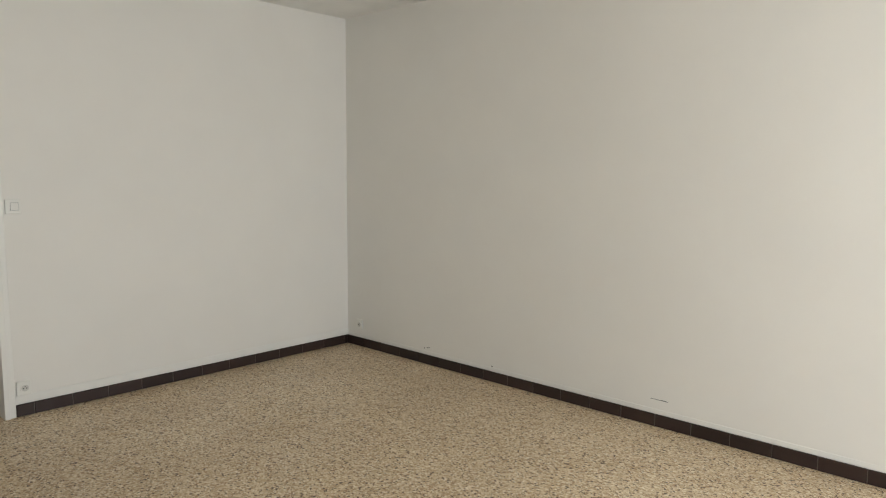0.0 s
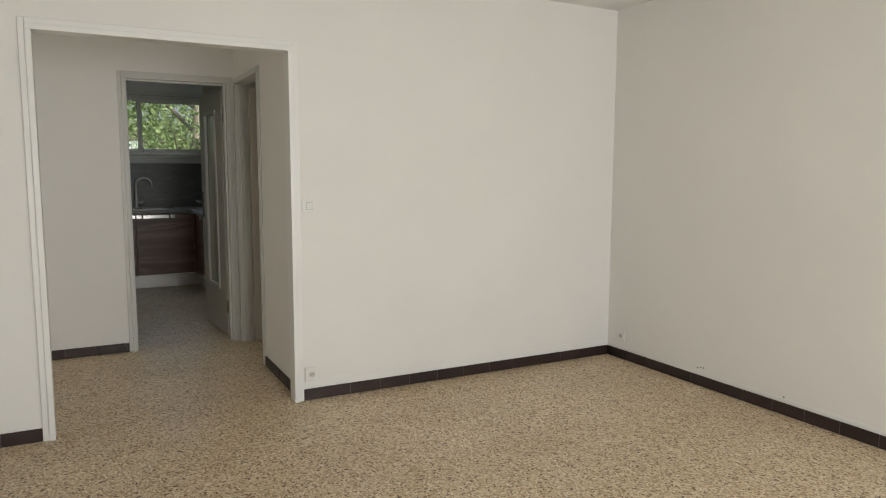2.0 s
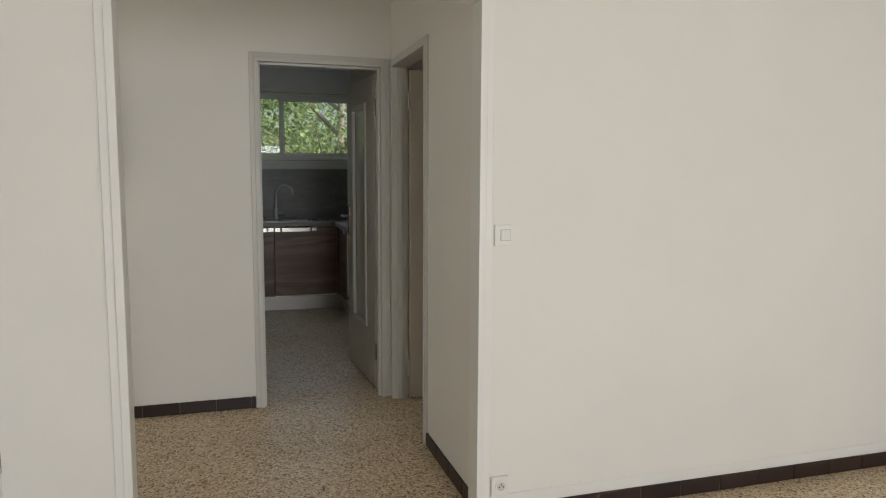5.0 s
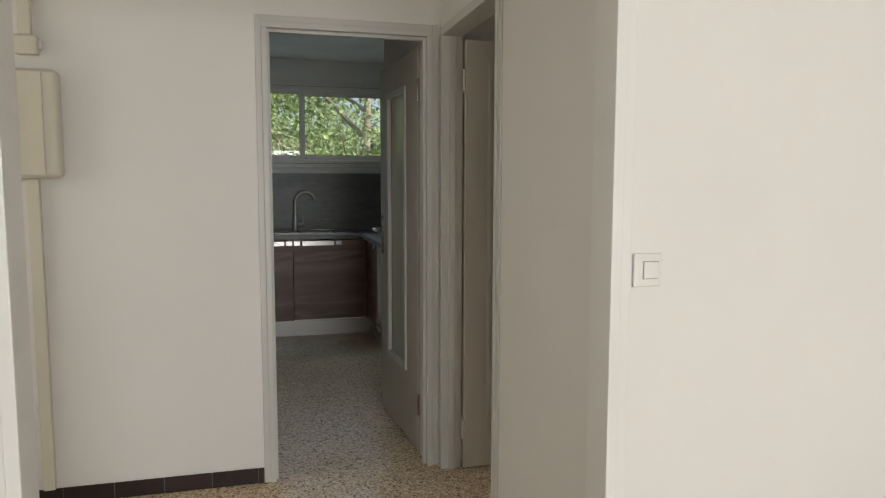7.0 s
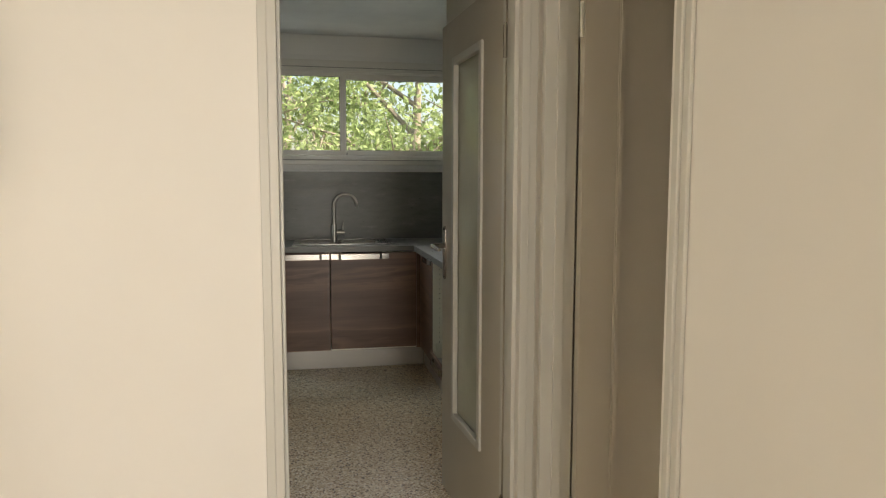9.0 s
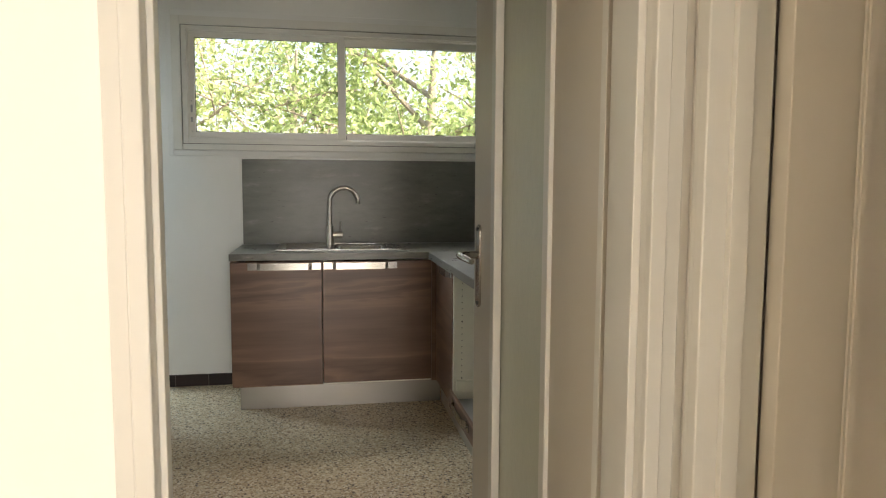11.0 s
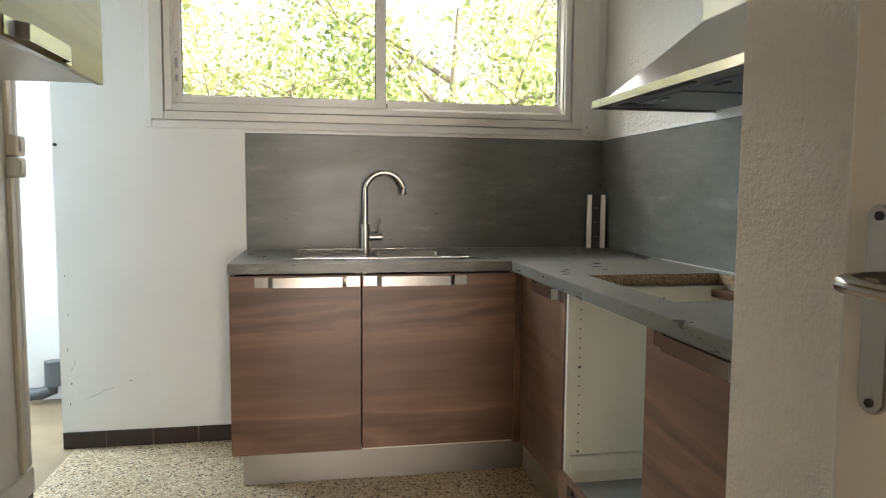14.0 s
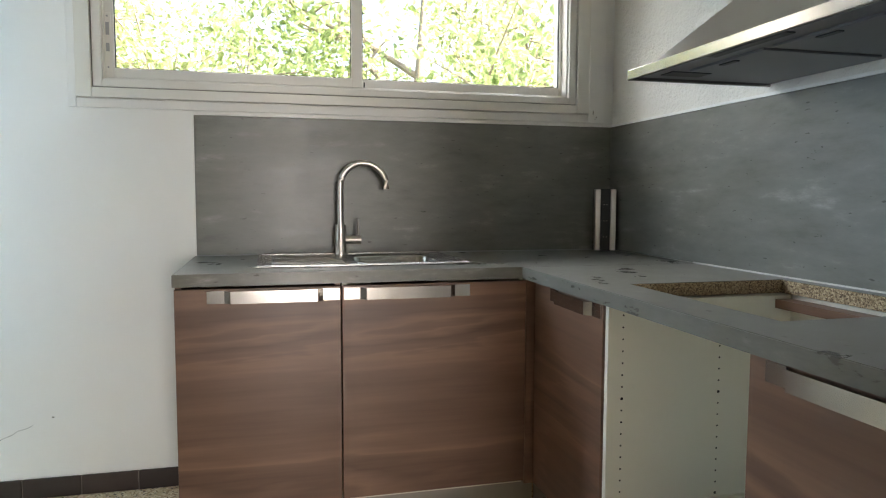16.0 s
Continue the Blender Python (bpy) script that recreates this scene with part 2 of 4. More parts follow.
def boxes(*args, bevel=0.0, seg=2):
    bm = bmesh.new()
    for a in args:
        box(bm, *a)
    if bevel:
        bmesh.ops.bevel(bm, geom=bm.edges[:], offset=bevel, segments=seg, affect="EDGES", profile=0.5)
    return bm


def prism(bm, pts, axis, a, b):
    """Extrudes the outline pts (two coordinates each) along an axis from a to b."""
    def at(p, h):
        q = list(p)
        q.insert(axis, h)
        return bm.verts.new(q)
    lo, hi = [at(p, a) for p in pts], [at(p, b) for p in pts]
    n = len(pts)
    bm.faces.new(lo)
    bm.faces.new(hi[::-1])
    for i in range(n):
        bm.faces.new((lo[i], hi[i], hi[(i + 1) % n], lo[(i + 1) % n]))
    bmesh.ops.recalc_face_normals(bm, faces=bm.faces[:])
    return bm


def cylinder(bm, p, q, r, r2=None, n=20):
    p, q = Vector(p), Vector(q)
    d = q - p
    m = Matrix.Translation((p + q) / 2) @ d.to_track_quat("Z", "Y").to_matrix().to_4x4()
    bmesh.ops.create_cone(bm, cap_ends=True, segments=n, radius1=r, radius2=r if r2 is None else r2, depth=d.length, matrix=m)
    return bm


def tube(bm, pts, r, n=14):
    """A round tube along the points, capped."""
    pts = [Vector(p) for p in pts]
    rings = []
    up = Vector((0.013, 0.02, 1)).normalized()
    for i, p in enumerate(pts):
        t = (pts[min(i + 1, len(pts) - 1)] - pts[max(i - 1, 0)]).normalized()
        ref = up if abs(t.dot(up)) < 0.98 else Vector((1, 0, 0))
        a = t.cross(ref).normalized()
        if rings and a.dot(last) < 0:
            a = -a
        last = a
        c = t.cross(a)
        rr = r[i] if isinstance(r, (list, tuple)) else r
        rings.append([bm.verts.new(p + rr * (math.cos(k * 2 * math.pi / n) * a + math.sin(k * 2 * math.pi / n) * c)) for k in range(n)])
    for s, e in zip(rings, rings[1:]):
        for k in range(n):
            bm.faces.new((s[k], s[(k + 1) % n], e[(k + 1) % n], e[k]))
    bm.faces.new(rings[0])
    bm.faces.new(rings[-1][::-1])
    bmesh.ops.recalc_face_normals(bm, faces=bm.faces[:])
    return bm


def mesh_of(name, bm, material, smooth=False):
    me = bpy.data.meshes.new(name)
    bm.to_mesh(me)
    bm.free()
    me.materials.append(material)
    if smooth:
        me.shade_smooth()
        me.set_sharp_from_angle(angle=radians(40))
    return me


def thing(name, base, label, category, group="", kind=""):
    ob = new(name)
    ob.location = origin[0] + Vector(base) * origin[1]
    ob.scale = origin[1]
    ob.empty_display_size = 0.1
    ob["base_x"], ob["base_y"], ob["base_z"] = base
    return tagged(ob, label, category, group, kind)


def part(name, bm, material, parent, label="", smooth=False):
    """One mesh under a thing or under a part; the bmesh is in the room's coordinates."""
    top = parent
    while top.parent:
        top = top.parent
    if "base_x" in top:
        bmesh.ops.translate(bm, verts=bm.verts[:], vec=(-top["base_x"], -top["base_y"], -top["base_z"]))
    ob = new(name, mesh_of(name, bm, material, smooth))
    ob.parent = parent
    return tagged(ob, label)


def solid(name, bm, material, label, category, group="", kind="", smooth=False):
    ob = new(name, mesh_of(name, bm, material, smooth))
    ob.location, ob.scale = origin
    return tagged(ob, label, category, group, kind)


def structure(name, bm, material, label, category):
    return solid(name, bm, material, label, category, "", "structure")


# ---------- shell ----------
# the kitchen is laid out from an origin of its own, at a slightly larger scale
HOME = (Vector((0, 0, 0)), Vector((1, 1, 1)))
KITCHEN = (Vector((-0.0145, 0.02, 0)), Vector((1.013, 1.013, 1.006)))
origin = HOME

structure("floor", boxes((-9.57, X_BACK + 0.2, -0.642, Y_RIGHT + 0.15, -0.2, 0.0), (-5.86, -4.1, -2.05, -0.642, -0.2, 0.0)), TERRAZZO,
          "polished beige terrazzo floor with brown and dark chips", "floor")
structure("floor_loggia", boxes((-10.33, -8.2, -2.05, -0.6425, -0.2, -0.004)), BROWNFLOOR, "worn tan floor of the side room beyond the kitchen", "floor")
structure("ceiling", boxes((-9.6, X_BACK + 0.2, -0.62, Y_RIGHT + 0.15, H, H + 0.2), (-10.4, -4.1, -2.15, -0.62, H, H + 0.2)), CEIL, "flat white painted ceiling", "ceiling")

# living room
structure("wall_living_door", boxes((-4.180, X_LIV, Y_LEFT - 0.12, -0.098, 0, H), (-4.180, X_LIV, 1.149, Y_RIGHT + 0.12, 0, H), (-4.180, X_LIV, -0.098, 1.149, 2.03, H)),
          WALL, "off-white painted wall with a wide cased opening", "wall")
structure("wall_living_right", boxes((X_LIV, X_BACK + 0.12, Y_RIGHT, Y_RIGHT + 0.12, 0, H)), WALL, "plain off-white painted wall", "wall")
structure("wall_living_left", boxes((X_LIV, X_BACK + 0.12, Y_LEFT - 0.12, Y_LEFT, 0, H)), WALL, "plain off-white painted wall", "wall")
structure("wall_living_window", boxes((X_BACK, X_BACK + 0.2, Y_LEFT, 0.2, 0, H), (X_BACK, X_BACK + 0.2, 3.0, Y_RIGHT, 0, H), (X_BACK, X_BACK + 0.2, 0.2, 3.0, 2.2, H),
                                      (X_BACK, X_BACK + 0.2, 0.2, 3.0, 0, 0.15)), WALL, "off-white wall round a wide window", "wall")
w2 = thing("window_2", (X_BACK + 0.1, 1.6, 0.15), "wide living room window with white frame", "window", kind="structure")
part("window_frame", boxes((2.27, 2.33, 0.2, 0.26, 0.15, 2.2), (2.27, 2.33, 2.94, 3.0, 0.15, 2.2), (2.27, 2.33, 0.26, 2.94, 0.15, 0.21), (2.27, 2.33, 0.26, 2.94, 2.14, 2.2),
                           (2.27, 2.33, 1.57, 1.63, 0.21, 2.14)), ALU, w2)
for a, b in ((0.26, 1.57), (1.63, 2.94)):
    part("pane", boxes((2.297, 2.303, a, b, 0.21, 2.14)), CLEAR, w2).visible_shadow = False

# hall and the dark side room
structure("wall_hall_right", boxes((-5.02, -4.180, Y_HR, 1.257, 0, H), (-5.725, -5.02, Y_HR, 1.257, 2.03, H), (-5.78, -5.725, Y_HR, 1.257, 0, H)), WALL, "cream painted hall wall with a doorway", "wall")
structure("wall_hall_left", boxes((-5.86, -5.45, -2.05, -1.93, 0, H), (-4.55, -4.1, -2.05, -1.93, 0, H), (-5.45, -4.55, -2.05, -1.93, 0, 0.9), (-5.45, -4.55, -2.05, -1.93, 2.1, H)), WALL, "plain hall end wall", "wall")
structure("wall_hall_front", boxes((-4.180, -4.105, -1.93, Y_LEFT - 0.12, 0, H)), WALL, "plain hall wall", "wall")
structure("wall_kitchen_door", boxes((X_KIT, X_HALL, -1.93, 0.385, 0, H), (X_KIT, X_HALL, 1.125, 3.5, 0, H), (X_KIT, X_HALL, 0.385, 1.125, 2.035, H)), WALL,
          "cream painted wall with the kitchen doorway", "wall")
structure("wall_side_room", boxes((-5.78, -5.45, 3.4, 3.5, 0, H), (-4.55, -4.180, 3.4, 3.5, 0, H), (-5.45, -4.55, 3.4, 3.5, 0, 1.5), (-5.45, -4.55, 3.4, 3.5, 2.1, H)), WALL, "plain wall of the side room round an assumed window", "wall")

# kitchen
origin = KITCHEN
X_KIT = -5.770
WY0, WY1, WZ0, WZ1 = -0.245, 1.668, 1.510, 2.26
structure("wall_window", boxes((-9.445, X_WIN, -0.705, WY0, 0, H), (-9.445, X_WIN, WY1, Y_KR + 0.12, 0, H), (-9.445, X_WIN, WY0, WY1, 0, WZ0), (-9.445, X_WIN, WY0, WY1, WZ1, H)),
          KWALL, "white painted wall with a wide high window", "wall")
structure("wall_kitchen_right", boxes((X_WIN, -6.941, Y_KR, Y_KR + 0.12, 0, H)), PLASTER, "white rough-plastered kitchen wall", "wall")
structure("wall_stub", boxes((-6.941, X_KIT, 1.100, Y_KR + 0.12, 0, H), bevel=0.006), PLASTER, "cream rough-plastered wall projecting beside the door", "wall")
structure("wall_kitchen_left", boxes((-8.56, X_KIT, Y_KL - 0.1, Y_KL, 0, H), (X_WIN, -8.56, Y_KL - 0.1, Y_KL, 2.1, H)), KWALL, "white painted kitchen wall ending at an opening", "wall")
structure("wall_loggia_end", boxes((-10.2, -10.0, -2.05, -0.705, 0, 1.78), (-10.2, -10.0, -2.05, -1.95, 1.78, H), (-10.2, -10.0, -0.85, -0.705, 1.78, H), (-10.2, -10.0, -1.95, -0.85, 2.3, H)),
          KWALL, "bluish white wall of the side room", "wall")
structure("wall_loggia_outer", boxes((-10.2, -9.85, -2.17, -2.05, 0, H), (-9.25, -5.770, -2.17, -2.05, 0, H), (-9.85, -9.25, -2.17, -2.05, 0, 0.8), (-9.85, -9.25, -2.17, -2.05, 2.3, H)),
          KWALL, "white outer wall of the side room", "wall")
structure("wall_loggia_inner", boxes((-10.2, -9.445, -0.705, -0.585, 0, H)), KWALL, "white return wall of the side room", "wall")
structure("wall_loggia_back", boxes((-8.2, -8.1, -2.05, -0.7, 0, H)), KWALL, "white back wall of the side room", "wall")
origin = HOME
X_KIT = -5.86
structure("building_base", boxes((-10.3, 2.4, -2.12, 3.65, -3.05, -0.201)), CONCRETE, "rendered storey of the house below", "wall")

# ---------- trims, frames and doors ----------
def casing(name, plane_axis, base, lo, hi, top, outer, proud, material, label, steps=True):
    """Architrave of two steps round an opening: jambs and head as parts. plane_axis 0: the wall faces +x; 1: faces -y."""
    t = thing(name, (base, (lo + hi) / 2, 0) if plane_axis == 0 else ((lo + hi) / 2, base, 0), label, "door frame", kind="structure")
    s = 1 if plane_axis == 0 else -1

    def bx(u0, u1, z0, z1, p):
        d = sorted((base, base + s * p))
        return (d[0], d[1], u0, u1, z0, z1) if plane_axis == 0 else (u0, u1, d[0], d[1], z0, z1)
    half = outer * 0.5
    part("jamb", boxes(bx(lo - outer, lo - half, 0, top + outer, proud * 0.6), bx(lo - half, lo, 0, top, proud), bevel=0.0025), material, t)
    part("jamb", boxes(bx(hi + half, hi + outer, 0, top + outer, proud * 0.6), bx(hi, hi + half, 0, top, proud), bevel=0.0025), material, t)
    part("head", boxes(bx(lo - half, hi + half, top + half, top + outer, proud * 0.6), bx(lo - half + 0.001, hi + half - 0.001, top, top + half, proud), bevel=0.0025), material, t)
    return t


c1 = casing("trim_living_opening", 0, X_LIV, -0.094, 1.137, 2.022, 0.056, 0.022, TRIM, "white gloss painted casing with chipped edges")
part("lining", boxes((-4.180, X_LIV + 0.004, 1.137, 1.149, 0, 2.022), (-4.180, X_LIV + 0.004, -0.098, -0.094, 0, 2.022), (-4.180, X_LIV + 0.004, -0.094, 1.137, 2.022, 2.03), bevel=0.002), TRIM, c1)
c2 = casing("door_frame_kitchen", 0, X_HALL, 0.402, 1.108, 2.022, 0.052, 0.018, FRAME, "grey-white painted wooden door frame")
part("lining", boxes((X_KIT - 0.008, X_HALL + 0.003, 0.385, 0.402, 0, 2.035), (-5.924, X_HALL + 0.003, 1.108, 1.125, 0, 2.035), (X_KIT - 0.008, X_HALL + 0.003, 0.402, 1.108, 2.022, 2.035),
                     (X_HALL - 0.045, X_HALL - 0.015, 1.094, 1.108, 0, 2.008), (X_HALL - 0.045, X_HALL - 0.015, 0.402, 0.412, 0, 2.008), (X_HALL - 0.045, X_HALL - 0.015, 0.402, 1.108, 2.008, 2.022), bevel=0.002), FRAME, c2)
c3 = casing("door_frame_side_room", 1, Y_HR, -5.712, -4.985, 2.018, 0.045, 0.016, FRAME, "grey-white painted frame of the side room door")
part("lining", boxes((-5.725, -5.712, Y_HR - 0.003, 1.262, 0, 2.03), (-4.985, -4.98, Y_HR - 0.003, 1.262, 0, 2.03), (-5.712, -4.985, Y_HR - 0.003, 1.262, 2.018, 2.03),
                     (-5.712, -5.70, Y_HR + 0.02, 1.225, 0, 2.006), bevel=0.001), FRAME, c3)


def molding(bm, u0, u1, z0, z1, w, y0, y1):
    """A raised picture-frame molding on a leaf (local: x along the leaf, y its thickness)."""
    for b in ((u0, u0 + w, y0, y1, z0, z1), (u1 - w, u1, y0, y1, z0, z1), (u0 + w, u1 - w, y0, y1, z0, z0 + w), (u0 + w, u1 - w, y0, y1, z1 - w, z1)):
        box(bm, *b)
    bmesh.ops.bevel(bm, geom=bm.edges[:], offset=0.003, segments=2, affect="EDGES", profile=0.5)
    return bm


# kitchen door, open into the kitchen; leaf runs along its own x from the hinge, its hall face looks to -y
LEAF, TH = 0.775, 0.036
kd = new("door_1")
tagged(kd, "taupe painted door with a tall rippled glass pane, standing open", "door", kind="structure")
U0, U1, ZG0, ZG1 = 0.24, 0.588, 0.385, 1.835
part("leaf", boxes((0, U0, 0, TH, 0.008, 2.005), (U1, LEAF, 0, TH, 0.008, 2.005), (U0, U1, 0, TH, 0.008, ZG0), (U0, U1, 0, TH, ZG1, 2.005)), DOOR, kd)
part("glass_pane", boxes((U0, U1, 0.015, 0.021, ZG0, ZG1)), RIPPLE, kd, "rippled translucent glass pane")
part("molding", molding(bmesh.new(), U0 - 0.016, U1 + 0.016, ZG0 - 0.016, ZG1 + 0.016, 0.030, -0.010, 0.012), FRAME, kd, "off-white glazing molding")
part("molding", molding(bmesh.new(), U0 - 0.016, U1 + 0.016, ZG0 - 0.016, ZG1 + 0.016, 0.030, 0.024, TH + 0.010), FRAME, kd, "off-white glazing molding")
part("edge_strip", boxes((LEAF, LEAF + 0.004, 0.0, TH, 0.008, 2.005), bevel=0.001), FRAME, kd)
part("hinge_strip", boxes((-0.002, 0.018, -0.003, 0.0, 0.008, 2.005), bevel=0.001), FRAME, kd)


def lever_set(u, side):
    y0 = 0 if side < 0 else TH
    bm = bmesh.new()
    pts = []
    for k in range(24):
        a = 2 * math.pi * k / 24
        pts.append((u + 0.019 * math.cos(a), 1.056 + 0.019 * math.sin(a) + (0.096 if math.sin(a) > 0 else -0.096)))
    prism(bm, pts, 1, y0, y0 + side * 0.006)
    bmesh.ops.bevel(bm, geom=[e for e in bm.edges if abs(e.verts[0].co.y - e.verts[1].co.y) < 1e-6 and abs(e.verts[0].co.y - y0) > 0.003], offset=0.0025, segments=2, affect="EDGES")
    pl = part("handle_plate", bm, HANDLE_STEEL, kd, "worn aluminium handle plate", True)
    d = side
    bm = cylinder(bmesh.new(), (u, y0 + d * 0.004, 1.087), (u, y0 + d * 0.03, 1.087), 0.011)
    tube(bm, [(u, y0 + d * 0.022, 1.087), (u - 0.002, y0 + d * 0.046, 1.088), (u - 0.012, y0 + d * 0.060, 1.088), (u - 0.035, y0 + d * 0.064, 1.087), (u - 0.075, y0 + d * 0.060, 1.084), (u - 0.115, y0 + d * 0.056, 1.080)],
         [0.010, 0.010, 0.010, 0.009, 0.009, 0.007])
    part("lever", bm, HANDLE_STEEL, pl, "", True)
    bm = cylinder(bmesh.new(), (u, y0 + d * 0.005, 1.158), (u, y0 + d * 0.008, 1.158), 0.005, n=12)
    cylinder(bm, (u, y0 + d * 0.005, 0.954), (u, y0 + d * 0.008, 0.954), 0.005, n=12)
    part("screw", bm, HOLE, pl)


lever_set(LEAF - 0.045, -1)
for z in (0.25, 1.80):
    part("hinge", cylinder(cylinder(bmesh.new(), (-0.006, -0.004, z - 0.05), (-0.006, -0.004, z + 0.05), 0.007), (-0.006, -0.004, z + 0.05), (-0.006, -0.004, z + 0.058), 0.004), HANDLE_STEEL, kd, "", True)
# the leaf runs into the kitchen, 4 degrees short of a right angle to its wall
ca, sa = math.cos(radians(4.0)), math.sin(radians(4.0))
kd.matrix_world = Matrix(((-ca, -sa, 0, -5.930), (-sa, ca, 0, 1.105), (0, 0, 1, 0), (0, 0, 0, 1)))

# side room door, open at a right angle into the side room
sd = thing("door_2", (-5.70, 1.27, 0), "taupe painted panelled door standing open into a side room", "door", kind="structure")
part("leaf", boxes((-5.716, -5.680, 1.268, 1.96, 0.008, 2.00), bevel=0.002), DOOR, sd)
bm = bmesh.new()
for b in ((-5.680, -5.668, 1.372, 1.392, 0.17, 1.90), (-5.680, -5.668, 1.84, 1.86, 0.17, 1.90), (-5.680, -5.668, 1.392, 1.84, 0.17, 0.19), (-5.680, -5.668, 1.392, 1.84, 1.88, 1.90)):
    box(bm, *b)
bmesh.ops.bevel(bm, geom=bm.edges[:], offset=0.004, segments=2, affect="EDGES")
part("panel_molding", bm, DOOR, sd)
for z in (0.2, 1.82):
    part("hinge", cylinder(bmesh.new(), (-5.688, 1.262, z - 0.05), (-5.688, 1.262, z + 0.05), 0.007), FRAME, sd, "", True)


# ---------- kitchen window ----------
origin = KITCHEN
X_KIT = -5.770
w1 = thing("window_1", (X_WIN, 0.745, WZ0), "wide sliding window in a cream aluminium frame above the sink", "window", kind="structure")
part("surround", boxes((X_WIN, X_WIN + 0.012, -0.318, -0.290, 1.453, 2.33), (X_WIN, X_WIN + 0.012, 1.719, 1.80, 1.453, 2.33), (X_WIN, X_WIN + 0.012, -0.290, 1.719, 2.296, 2.33),
                       (X_WIN, X_WIN + 0.012, -0.290, 1.719, 1.453, 1.486), bevel=0.003), KWALL, w1, "raised plaster band painted white")


def ring(x0, x1, y0, y1, z0, z1, w, wz=None, bevel=0.003):
    wz = w if wz is None else wz
    return boxes((x0, x1, y0, y0 + w, z0, z1), (x0, x1, y1 - w, y1, z0, z1), (x0, x1, y0 + w, y1 - w, z0, z0 + wz), (x0, x1, y0 + w, y1 - w, z1 - wz, z1), bevel=bevel)


# cover boards with a dark joint to the frame behind them
part("cover_board", boxes((X_WIN, X_WIN + 0.030, -0.287, -0.2355, 1.489, 2.293), (X_WIN, X_WIN + 0.030, 1.6585, 1.716, 1.489, 2.293), (X_WIN, X_WIN + 0.030, -0.2345, 1.6575, 1.489, 1.5245),
                          (X_WIN, X_WIN + 0.030, -0.2345, 1.6575, 2.2425, 2.293), bevel=0.002), ALU, w1)
part("joint", boxes((X_WIN - 0.02, X_WIN + 0.012, -0.240, 1.663, 1.519, 1.530), (X_WIN - 0.02, X_WIN + 0.012, -0.240, 1.663, 2.237, 2.248), (X_WIN - 0.02, X_WIN + 0.012, -0.240, -0.229, 1.530, 2.237),
                    (X_WIN - 0.02, X_WIN + 0.012, 1.652, 1.663, 1.530, 2.237)), GROUT, w1, "grey shadow joint")
part("outer_frame", ring(-9.30, X_WIN + 0.022, -0.2315, 1.6545, 1.5285, 2.2385, 0.031, 0.028), ALU, w1)
part("track_frame", ring(-9.30, X_WIN + 0.004, -0.2003, 1.6233, 1.5567, 2.2103, 0.006, 0.007), ALU, w1)
SY0, SY1, SZ0, SZ1 = -0.202, 1.650, 1.566, 2.206
for (a, b, x0, x1, zb, zt) in ((SY0, 0.748, -9.232, -9.206, 0.036, 0.030), (0.712, SY1, -9.268, -9.242, 0.040, 0.047)):
    s = part("sash", boxes((x0, x1, a, a + 0.040, SZ0, SZ1), (x0, x1, b - 0.044, b, SZ0, SZ1), (x0, x1, a + 0.040, b - 0.044, SZ0, SZ0 + zb), (x0, x1, a + 0.040, b - 0.044, SZ1 - zt, SZ1), bevel=0.0025), ALU, w1)
    xm = (x0 + x1) / 2
    part("pane", boxes((xm - 0.003, xm + 0.003, a + 0.040, b - 0.044, SZ0 + zb, SZ1 - zt)), CLEAR, s).visible_shadow = False
    part("gasket", ring(xm - 0.006, xm + 0.006, a + 0.039, b - 0.043, SZ0 + zb - 0.001, SZ1 - zt + 0.001, 0.004, bevel=0), DARK, s, "dark rubber gasket")
for y, x in ((SY0 + 0.019, -9.206), (SY1 - 0.030, -9.242)):
    lk = part("latch", boxes((x, x + 0.004, y - 0.012, y + 0.012, 1.585, 1.80), bevel=0.0015), ALU, w1)
    part("slot", boxes((x + 0.0035, x + 0.005, y - 0.006, y + 0.006, 1.72, 1.765), (x + 0.0035, x + 0.005, y - 0.006, y + 0.006, 1.66, 1.69), (x + 0.0035, x + 0.005, y - 0.003, y + 0.003, 1.60, 1.606),
                       (x + 0.0035, x + 0.005, y - 0.003, y + 0.003, 1.785, 1.791)), GREYPAN, lk)
part("notch", boxes((-9.207, -9.2045, 0.752, 0.757, SZ0 + 0.002, SZ0 + 0.022)), DARK, w1)

# unseen window, added where the side room's area lamp stands
w4 = thing("added_window_4", (-9.55, -2.1, 0.8), "assumed, unseen tall window letting bluish light into the side room", "window", kind="structure")
part("window_frame", boxes((-9.85, -9.81, -2.14, -2.08, 0.8, 2.3), (-9.29, -9.25, -2.14, -2.08, 0.8, 2.3), (-9.81, -9.29, -2.14, -2.08, 0.8, 0.85), (-9.81, -9.29, -2.14, -2.08, 2.25, 2.3), bevel=0.003), ALU, w4)
part("pane", boxes((-9.81, -9.29, -2.113, -2.107, 0.85, 2.25)), CLEAR, w4).visible_shadow = False
origin = HOME
w5 = thing("window_5", (-5.0, -2.0, 0.9), "window at the far end of the hall", "window", kind="structure")
part("window_frame", boxes((-5.45, -5.40, -2.02, -1.96, 0.9, 2.1), (-4.60, -4.55, -2.02, -1.96, 0.9, 2.1), (-5.40, -4.60, -2.02, -1.96, 0.9, 0.95), (-5.40, -4.60, -2.02, -1.96, 2.05, 2.1), bevel=0.003), ALU, w5)
part("pane", boxes((-5.40, -4.60, -1.993, -1.987, 0.95, 2.05)), CLEAR, w5).visible_shadow = False
# unseen window, added so that sunlight brightens the open side room door
w6 = thing("added_window_6", (-5.0, 3.45, 1.5), "assumed, unseen window brightening the room beside the hall", "window", kind="structure")
